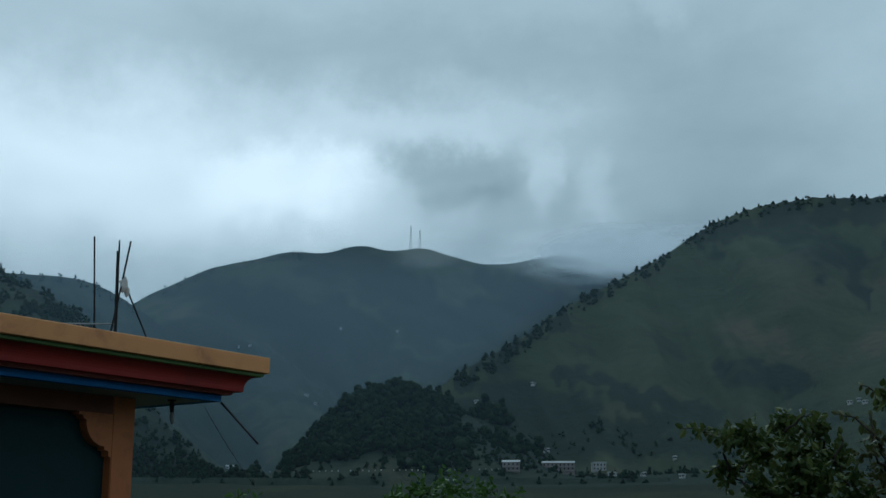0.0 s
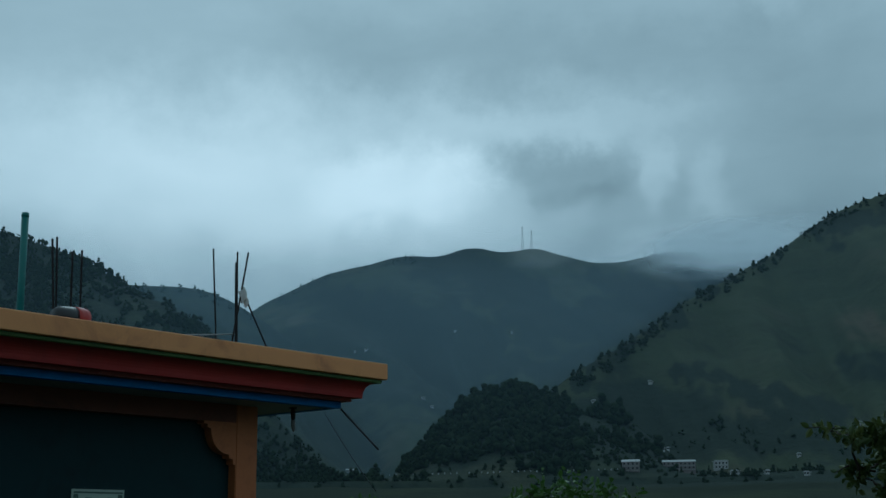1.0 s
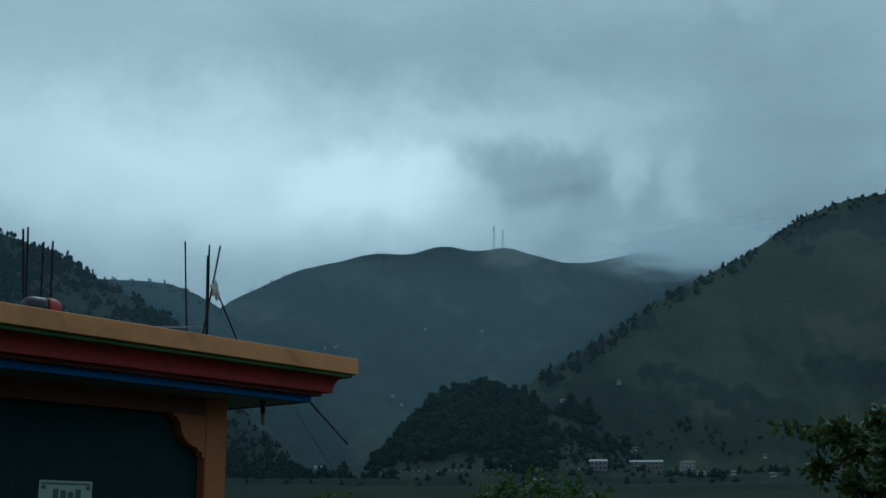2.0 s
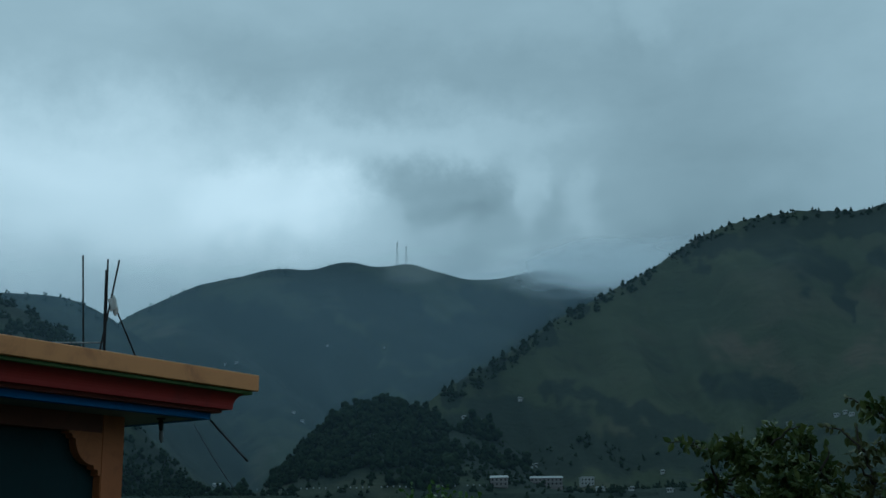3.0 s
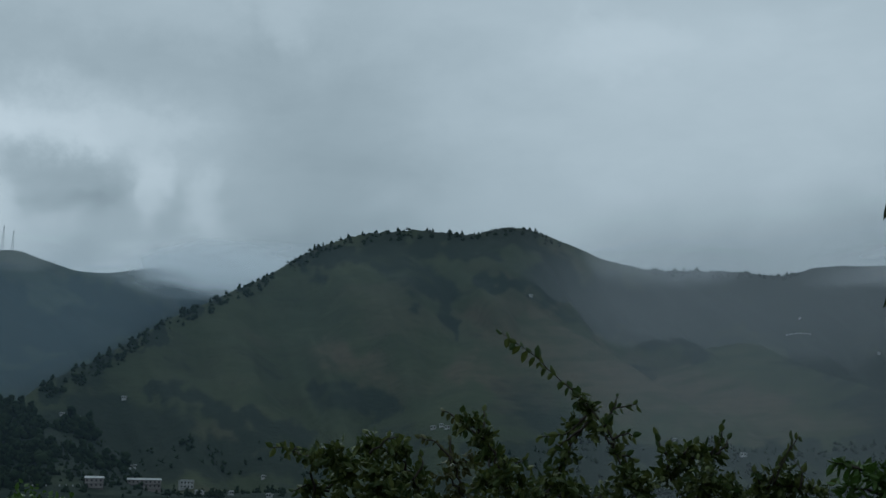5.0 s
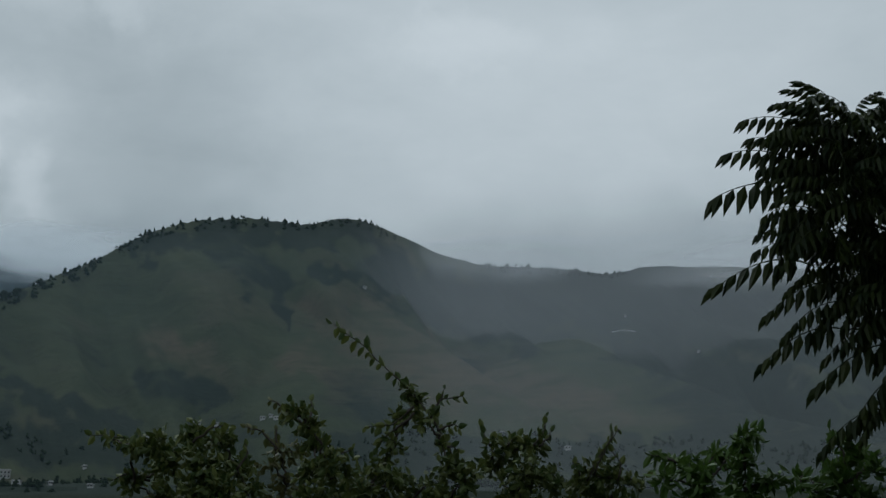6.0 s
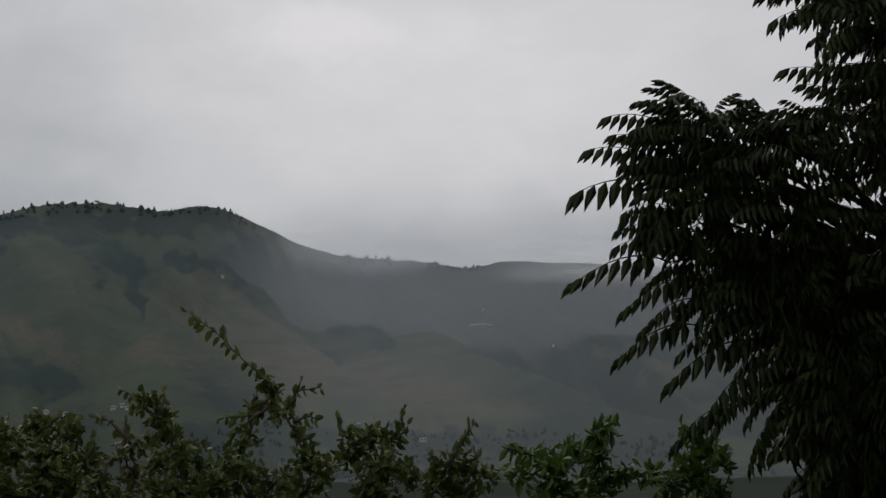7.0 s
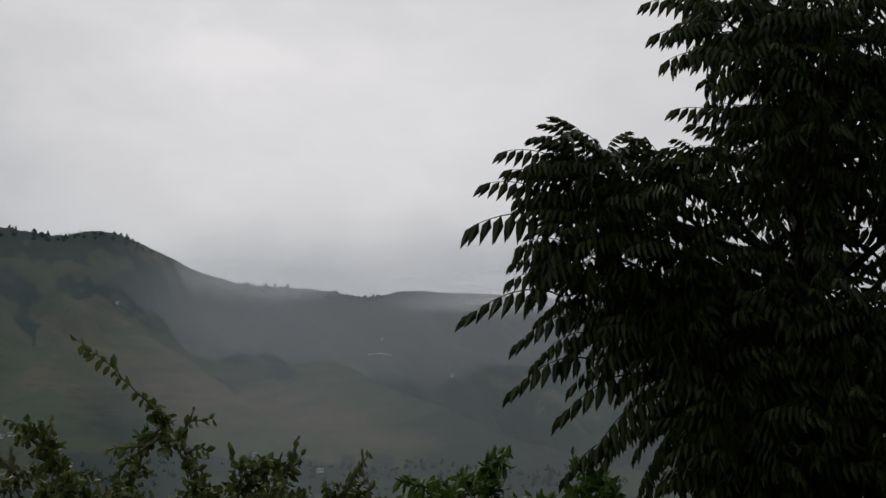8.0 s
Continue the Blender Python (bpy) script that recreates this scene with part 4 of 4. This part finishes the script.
def shrub(name, label, az, d, clumps, shoots, templates, leafmat, seed, single=120, step=0.019, group="shrubs along the edge"):
    """A shrub with a trunk, stems to leafy clumps (bearing, height angle, radius, twigs) and longer shoots (bearings and height angles along them)."""
    rng = random.Random(seed)
    base = sight(az, 0, d)
    base.z = -0.05
    ob = thing(name, Matrix.Translation(base), label, "shrub", group)
    fol = Foliage(ob, templates, leafmat, single, seed)
    fork = base + Vector((rng.uniform(-.05, .05), rng.uniform(-.05, .05), 0.7))
    part("trunk", tube_mesh("trunk", [Vector((0, 0, 0)), (fork - base) * 0.5 + Vector((0.02, 0, 0)), fork - base], [0.05, 0.042, 0.036], M_BARK, 8), ob, "short brown trunk")
    joints = [fork]
    for a, e, radius, twigs in sorted(clumps, key=lambda c: c[1]):
        c = sight(a, e, d + rng.uniform(-0.2, 0.25))
        start = min(joints, key=lambda j: (j - c).length + (1.0 if j.z > c.z else 0.0))
        joints.append(c)
        pts = curve_to(start, c, 0.6, rng)
        part("stem", tube_mesh("stem", [p - base for p in pts], [0.012 * (1 - 0.6 * k / 8) for k in range(9)], M_BARK, 5), ob)
        for _ in range(int(1.5 * twigs)):
            way = Vector((rng.gauss(0, 1), rng.gauss(0, 1), rng.gauss(0.25, 0.9))).normalized()
            tw = curve_to(c + way * radius * 0.1, c + way * radius * rng.uniform(0.55, 1.1), 0.6, rng, 4, 0.008)
            leafy(fol, tw, rng, step, 0.1, 0.95, False, 0.7)
    for shoot in shoots:
        knots = [sight(a, e, d + 0.04 * k) for k, (a, e) in enumerate(shoot)]
        pts = [knots[i].lerp(knots[i + 1], k / 4) + Vector([rng.uniform(-.006, .006) for _ in range(3)]) for i in range(len(knots) - 1) for k in range(4)] + [knots[-1]]
        n = len(pts)
        part("shoot", tube_mesh("shoot", [p - base for p in pts], [0.008 * (1 - k / n) + 0.0016 for k in range(n)], M_BARK, 5), ob)
        leafy(fol, pts, rng, step * (1.7 if n > 12 else 1.3), 0.12, 1.25 if n > 12 else 1.0, True)
    fol.finish()
    return ob


FAR_OVAL = [oval_leaf(0.13, 0.075, 0.01, 31), oval_leaf(0.11, 0.07, 0.01, 32)]
shrub("garden_shrub", "broad leafy green shrub with small oval leaves", 15.2, 8.5,
      [(15.05, 4.58, 0.14, 20), (16.26, 4.47, 0.13, 16), (13.40, 4.31, 0.15, 18), (12.47, 4.17, 0.10, 10), (11.52, 4.51, 0.07, 5), (13.94, 3.23, 0.19, 26), (15.60, 3.25, 0.20, 30), (17.04, 3.26, 0.15, 18), (12.58, 2.50, 0.13, 12), (14.25, 1.79, 0.22, 26), (16.15, 1.80, 0.22, 26), (17.58, 2.04, 0.17, 16), (15.31, -0.34, 0.33, 40), (13.19, 0.14, 0.22, 18)],
      [((13.41, 4.19), (11.98, 4.64), (10.55, 4.66)), ((15.06, 4.45), (15.87, 5.08), (16.51, 5.21)), ((17.04, 3.26), (17.49, 3.99), (17.37, 4.53)), ((13.26, 2.74), (12.31, 3.09), (11.64, 2.73))],
      OVAL, M_LEAF, 21, 150)
shrub("garden_shrub", "yellowish thin shrub behind the green ones", 18.9, 9.4,
      [(18.96, 4.01, 0.11, 9), (19.58, 4.01, 0.08, 7), (18.49, 3.51, 0.10, 7), (19.26, 2.54, 0.15, 12), (18.57, 1.56, 0.18, 14)],
      [((18.96, 4.01), (18.06, 4.99), (17.27, 5.17)), ((18.72, 4.01), (18.73, 4.87), (18.67, 5.29)), ((19.27, 5.75), (18.76, 6.19), (18.30, 6.40))],
      OVAL, M_LEAF_DRY, 31, 60)
shrub("garden_shrub", "dense green shrub with a leaning pointed top", 20.8, 8.4,
      [(19.59, 5.80, 0.09, 13), (19.15, 5.62, 0.05, 5), (20.21, 5.13, 0.10, 15), (20.56, 4.39, 0.12, 17), (20.95, 3.65, 0.13, 16), (20.35, 3.03, 0.13, 16), (21.72, 2.79, 0.17, 20), (20.52, 1.80, 0.22, 24), (22.25, 1.80, 0.17, 16), (21.32, -0.38, 0.29, 30)],
      [((19.65, 5.50), (19.14, 5.79), (18.85, 5.62)), ((20.15, 5.38), (20.33, 6.01), (20.24, 6.38)), ((20.94, 4.02), (21.69, 4.02), (22.19, 4.23))],
      OVAL, M_LEAF, 22, 120)
shrub("garden_shrub", "green shrub with one long arching sprig", 27.2, 8.2,
      [(24.54, 6.80, 0.07, 7), (25.06, 6.17, 0.10, 11), (24.17, 5.66, 0.07, 6), (25.45, 5.41, 0.09, 8), (24.07, 4.28, 0.10, 8), (23.34, 3.28, 0.13, 14), (24.22, 2.79, 0.13, 12), (22.98, 2.29, 0.16, 16), (26.23, 4.28, 0.07, 7), (26.61, 3.28, 0.10, 12), (27.25, 2.78, 0.13, 16), (25.48, 2.54, 0.13, 10), (26.50, 1.79, 0.18, 20), (24.49, 1.55, 0.22, 20), (25.77, -0.65, 0.33, 30)],
      [((27.25, 1.99), (26.69, 3.78), (25.96, 5.29), (24.92, 6.68), (23.50, 7.93), (22.32, 9.06), (21.07, 9.88)), ((25.45, 5.41), (26.21, 6.43), (27.18, 6.55)), ((25.70, 5.54), (26.21, 6.55), (26.36, 6.96)), ((25.96, 5.04), (26.73, 5.29), (26.98, 5.16)), ((24.93, 6.04), (23.93, 5.28), (22.67, 5.15)), ((24.69, 5.54), (23.56, 4.66), (23.07, 4.03)), ((24.94, 5.79), (23.94, 4.53), (23.65, 3.78)), ((26.23, 4.28), (26.78, 4.28), (26.99, 4.03))],
      OVAL, M_LEAF, 23, 220)
shrub("garden_shrub", "rounded green shrub with fine shoots on top", 29.8, 8.4,
      [(29.15, 4.03, 0.13, 18), (30.17, 4.27, 0.13, 18), (28.39, 4.40, 0.07, 7), (28.52, 3.28, 0.14, 18), (30.04, 3.02, 0.18, 26), (31.05, 2.77, 0.13, 15), (29.52, 1.78, 0.22, 28), (29.76, -0.67, 0.33, 34)],
      [((30.30, 4.27), (30.82, 4.90), (30.93, 5.65)), ((30.56, 4.27), (31.02, 4.64), (31.12, 4.97)), ((28.39, 4.28), (28.13, 4.78), (28.06, 5.16)), ((29.15, 4.28), (29.41, 4.65), (29.74, 4.78))],
      OVAL, M_LEAF, 24, 130)
shrub("garden_shrub", "low green shrub with a few thin shoots", 33.1, 8.6,
      [(32.70, 3.00, 0.12, 13), (33.71, 2.87, 0.13, 14), (32.31, 2.26, 0.15, 14), (34.71, 2.74, 0.10, 9), (33.56, 1.76, 0.21, 22), (33.26, -0.44, 0.29, 26)],
      [((32.69, 2.75), (33.35, 4.00), (34.19, 5.04)), ((32.95, 3.00), (33.48, 3.99), (33.88, 4.87)), ((32.44, 2.76), (32.20, 3.51), (32.02, 3.56)), ((34.08, 2.74), (34.23, 3.49), (33.86, 3.99))],
      OVAL, M_LEAF, 25, 110)
shrub("citrus_shrub", "fresh green shrub with long leaves in rosettes", 37.8, 8.0,
      [(39.90, 4.57, 0.08, 10), (39.51, 4.21, 0.07, 7), (38.33, 3.86, 0.06, 7), (37.86, 3.32, 0.08, 9), (38.86, 3.55, 0.06, 6), (35.87, 3.84, 0.04, 5), (36.62, 3.51, 0.06, 6), (37.11, 3.33, 0.06, 6), (39.59, 3.17, 0.10, 11), (37.58, 2.46, 0.13, 14), (36.09, 2.72, 0.09, 8), (39.54, 2.19, 0.15, 14), (40.79, 2.66, 0.09, 9), (38.02, 0.99, 0.26, 26), (37.94, -0.94, 0.29, 26)],
      [((37.83, 2.70), (36.62, 3.58), (35.37, 3.92)), ((38.08, 2.70), (38.87, 3.68), (40.15, 4.77)), ((37.59, 2.71), (38.25, 3.69), (38.51, 4.05))],
      ROSETTE, M_LEAF_BRIGHT, 26, 130)
shrub("citrus_shrub", "fresh green shrub with long dark leaves in rosettes", 43.9, 8.0,
      [(43.68, 4.44, 0.06, 6), (44.12, 3.82, 0.07, 8), (44.57, 3.45, 0.08, 9), (43.35, 3.11, 0.09, 9), (43.68, 2.50, 0.11, 11), (44.89, 2.96, 0.07, 8), (41.76, 2.65, 0.09, 9), (42.46, 2.15, 0.12, 11), (44.35, 1.89, 0.16, 16), (43.29, -0.01, 0.29, 28)],
      [((43.94, 2.86), (43.76, 3.83), (43.22, 4.82)), ((44.41, 2.85), (44.81, 3.44), (45.30, 3.67)), ((41.98, 2.16), (41.88, 2.65), (42.02, 2.94))],
      ROSETTE, M_LEAF_BRIGHT, 27, 110)
shrub("garden_tree_top", "bright green top of a bushy tree lower down", 0.8, 24.0,
      [(-0.9, 2.1, 0.42, 16), (0.4, 1.9, 0.5, 18), (-1.9, 1.7, 0.35, 10), (1.9, 1.7, 0.45, 14), (3.2, 1.5, 0.4, 12), (0.5, 0.6, 0.8, 26), (-1.5, 0.4, 0.7, 18), (2.8, 0.4, 0.7, 18)],
      [((-0.4, 1.9), (-0.2, 2.5), (-0.1, 2.9)), ((1.6, 1.8), (2.0, 2.3), (2.2, 2.5))], FAR_OVAL, M_LEAF_BRIGHT, 28, 100, 0.06)
shrub("garden_tree_top", "green top of a small bushy tree lower down", -8.9, 24.0,
      [(-9.0, 1.3, 0.35, 12), (-8.4, 1.1, 0.3, 9), (-9.7, 0.9, 0.35, 9), (-8.9, 0.2, 0.6, 16)], [((-9.0, 1.4), (-9.1, 1.8), (-9.1, 2.1))], FAR_OVAL, M_LEAF_BRIGHT, 29, 60, 0.06)


# ---------------- the dark tree with pinnate leaves ----------------
def pinnate_leaf(length, pairs, rise, drop, seed):
    """A long leaf: its midrib rises, arches over and ends lower; its leaflets hang from it in pairs."""
    rng = random.Random(seed)
    verts, faces = [], []
    at = lambda s: Vector((length * s * (1 - 0.22 * rise), 0, length * (rise * s - (rise + drop) * s * s)))
    v, f = tube_data([at(k / 7) for k in range(8)], [0.0042 - 0.0004 * k for k in range(8)], 4)
    verts += v
    faces += f
    spots = [(0.2 + 0.74 * i / (pairs - 1), side) for i in range(pairs) for side in (-1, 1)] + [(1.0, 0)]
    for s, side in spots:
        size = (0.118 if 0.3 < s < 0.8 else 0.098) * rng.uniform(0.9, 1.1)
        p = at(s)
        ahead = Vector((0.12 + 0.5 * s * s, side * rng.uniform(0.28, 0.42), -1.0 + rng.uniform(-.1, .1))).normalized()
        across = ahead.cross(Vector((0, 1, 0.2))).normalized()
        across = Matrix.Rotation(rng.uniform(-0.3, 0.3), 3, ahead) @ across
        up = across.cross(ahead)
        w = size * 0.18
        b = len(verts)
        tip = p + ahead * size + Vector((0, 0, -0.012))
        verts += [p, p + ahead * size * .33 + across * w - up * .006, p + ahead * size * .38 + up * .003, p + ahead * size * .33 - across * w - up * .006,
                  p + ahead * size * .70 + across * w * .62 - up * .010, p + ahead * size * .70 - across * w * .62 - up * .010, tip]
        faces += [(b, b + 1, b + 2), (b, b + 2, b + 3), (b + 1, b + 4, b + 2), (b + 2, b + 5, b + 3), (b + 2, b + 4, b + 6, b + 5)]
    return verts, faces


PINNATE = [pinnate_leaf(0.42, 7, 0.9, 0.05, 1), pinnate_leaf(0.46, 8, 0.75, 0.2, 2), pinnate_leaf(0.40, 7, 0.35, 0.05, 3),
           pinnate_leaf(0.45, 8, 0.30, 0.12, 4), pinnate_leaf(0.40, 7, 0.25, 0.4, 5), pinnate_leaf(0.44, 8, 0.35, 0.55, 6)]


def pinnate_tree():
    rng = random.Random(44)
    base = sight(53.5, 0, 7.5)
    base.z = -0.05
    ob = thing("pinnate_tree", Matrix.Translation(base), "dark broad tree with long drooping pinnate leaves", "tree")
    fol = Foliage(ob, PINNATE, M_PINNA, 300, 9)
    # branch ends with their tufts of leaves, towards the terrace: bearing and height angle
    tufts = ((43.9, 17.4), (45.5, 17.3), (44.0, 16.1), (44.6, 15.3), (46.5, 16.3), (44.3, 14.3), (44.5, 13.6), (46.4, 14.2),
             (47.7, 15.7), (49.4, 16.6), (45.2, 12.0), (46.5, 11.4), (47.8, 12.1), (47.4, 9.9), (48.2, 10.1), (49.1, 8.6),
             (48.7, 13.9), (48.5, 11.3), (49.6, 9.3), (50.2, 7.2), (50.9, 5.5), (50.6, 5.8), (50.5, 3.8), (51.0, 3.8),
             (51.4, 23.6), (52.9, 23.0), (52.8, 21.3), (53.7, 19.5), (51.8, 17.9), (53.5, 17.0), (54.5, 23.0), (56.0, 23.1),
             (57.4, 22.4), (55.1, 21.0), (56.5, 20.4), (57.7, 20.0), (55.1, 18.6), (56.7, 17.9), (53.3, 15.3), (54.9, 16.4),
             (53.6, 13.3), (50.1, 12.3), (50.4, 10.2), (52.2, 10.6), (53.9, 11.0), (55.5, 9.9), (56.7, 10.3), (50.3, 8.2),
             (52.3, 8.4), (54.0, 8.3), (55.8, 8.2), (50.7, 6.2), (52.6, 6.2), (54.5, 6.1), (56.1, 6.0), (51.2, 4.0),
             (53.1, 4.0), (55.0, 3.9), (56.5, 16.0))
    # those above, below and beyond
    outer = ((51.6, 26.3), (54.3, 26.2), (56.8, 25.8), (55.8, 28.6), (58.6, 24.1), (59.2, 20.7), (59.5, 17.3), (58.9, 13.5),
             (58.6, 10.2), (58.5, 6.8), (57.9, 3.8), (61.5, 16.1), (61.2, 11.4), (60.5, 7.2), (51.1, 1.6), (51.8, 1.6),
             (54.5, 1.6), (57.2, 1.3), (51.6, -1.0), (53.4, -1.0), (56.5, -1.2))
    crown_foot = base + Vector((0, 0, 1.2))
    crown_top = base + Vector((0.1, -0.1, 5.0))
    trunk = [Vector((0, 0, 0)), Vector((0.03, 0.02, 1.2)), Vector((-0.02, 0.0, 2.4)), Vector((0.05, -0.05, 3.6)), crown_top - base]
    part("trunk", tube_mesh("trunk", trunk, [0.15, 0.12, 0.10, 0.07, 0.03], M_BARK, 10), ob, "dark straight trunk")
    ends = [(a, e, 6.75 + rng.uniform(-.12, .12), 10) for a, e in tufts] + [(a, e, 7.0 + rng.uniform(-.2, .2), 14) for a, e in outer]
    ends += [(a + rng.uniform(-.8, .8), e - 0.3, 7.45 + rng.uniform(-.2, .2), 12 if e < 12 else 5) for a, e in tufts if a > 47.5]
    ends += [(a + rng.uniform(-1, 1), e - 0.5, 8.1 + rng.uniform(-.2, .2), 13 if e < 11 else 4) for a, e in tufts if a > 50]
    for az, el, d, count in ends:
        c = sight(az, el, d)
        start = crown_foot.lerp(crown_top, max(0.05, min(0.95, (c.z - 1.9) / 3.4)))
        pts = curve_to(start, c, 0.4, rng, 7, 0.04)
        part("limb", tube_mesh("limb", [p - base for p in pts], [0.034, 0.029, 0.024, 0.019, 0.015, 0.011, 0.006], M_BARK, 6), ob)
        turn = rng.uniform(0, 6.283)
        for n in range(count):
            phi = turn + 2.4 * n
            lift = 0.75 - 1.35 * (n + 0.5) / count + rng.uniform(-.15, .15)
            ahead = Vector((math.cos(phi), math.sin(phi), lift * 0.8))
            which = rng.choice((0, 1, 2)) if lift > 0.3 else rng.choice((2, 3, 3)) if lift > -0.15 else rng.choice((3, 4, 5))
            fol.add(c + ahead * 0.03, ahead, Vector((rng.uniform(-.12, .12), rng.uniform(-.12, .12), 1)), rng.uniform(0.75, 1.0), False, which)
    # outer leaves whose tips stand clear: bearing and height angle of foot and tip
    for a0, e0, a1, e1 in ((43.3, 15.3, 38.5, 15.2), (42.8, 16.4, 39.3, 17.2), (43.4, 17.9, 40.2, 18.6), (43.9, 18.3, 42.3, 20.0), (44.4, 17.9, 43.0, 20.4), (45.4, 17.9, 46.6, 19.4), (45.2, 18.0, 44.9, 19.1), (47.5, 17.5, 46.7, 18.6),
             (48.8, 17.4, 47.4, 18.4), (49.9, 17.7, 48.5, 18.8), (51.5, 19.2, 48.4, 20.1), (52.3, 19.5, 50.0, 20.1), (51.3, 22.2, 48.0, 22.1), (51.1, 22.9, 47.6, 23.4), (50.5, 24.2, 47.3, 24.8), (52.4, 21.5, 50.0, 21.1),
             (43.2, 13.3, 40.6, 13.5), (43.3, 12.8, 40.4, 12.7), (43.1, 11.9, 38.8, 11.2), (44.5, 11.0, 41.0, 9.9), (44.5, 10.2, 41.7, 9.0), (44.4, 9.0, 40.7, 7.8), (47.1, 8.2, 42.9, 6.7), (47.6, 7.3, 44.1, 5.1),
             (45.9, 5.5, 42.9, 4.0), (47.5, 4.9, 45.8, 3.1), (43.1, 16.9, 40.5, 17.8), (43.2, 14.4, 40.9, 14.2)):
        a, b = sight(a0, e0, 6.75), sight(a1, e1, 6.65)
        flat = Vector((b.x - a.x, b.y - a.y, 0))
        slope = (b.z - a.z) / max(flat.length, 0.1)
        which = 0 if slope > 0.6 else 2 if slope > -0.2 else 4
        drop = (0.05, 0, 0.05, 0, 0.4)[which]
        fol.add(a, flat.normalized() + Vector((0, 0, max(-0.6, min(1.6, slope + drop)))), Vector((0, 0, 1)), (b - a).length / 0.42, True, which)
        for k in (0.35, 0.7):
            inner = a + (a - b) * k + Vector((rng.uniform(-.05, .05), rng.uniform(-.05, .05), rng.uniform(-.06, .04)))
            fol.add(inner, flat.normalized() + Vector((rng.uniform(-.4, .4), rng.uniform(-.4, .4), slope * 0.6 + rng.uniform(-.1, .2))), Vector((0, 0, 1)), 0.9, False, which)
        part("branchlet", tube_mesh("branchlet", [a + (a - b) * 0.9 - base, a - base], [0.007, 0.004], M_BARK, 5), ob)
    fol.finish()
    return ob


pinnate_tree()


# unseen walls added to keep sky light off the house front, tree and shrubs
tagged(new("shade_wall_behind", box_mesh("shade_wall_behind", (-16, -3.3, -0.3), (16, -3.0, 8.0), M_SOFFIT, 0.02)), "plain grey unseen wall added behind the eye to block light", "wall", kind="structure")
tagged(new("shade_wall_side", box_mesh("shade_wall_side", (11.0, -3.0, -0.3), (11.3, 5.0, 8.0), M_SOFFIT, 0.02)), "plain grey unseen wall added at the side to block light", "wall", kind="structure")
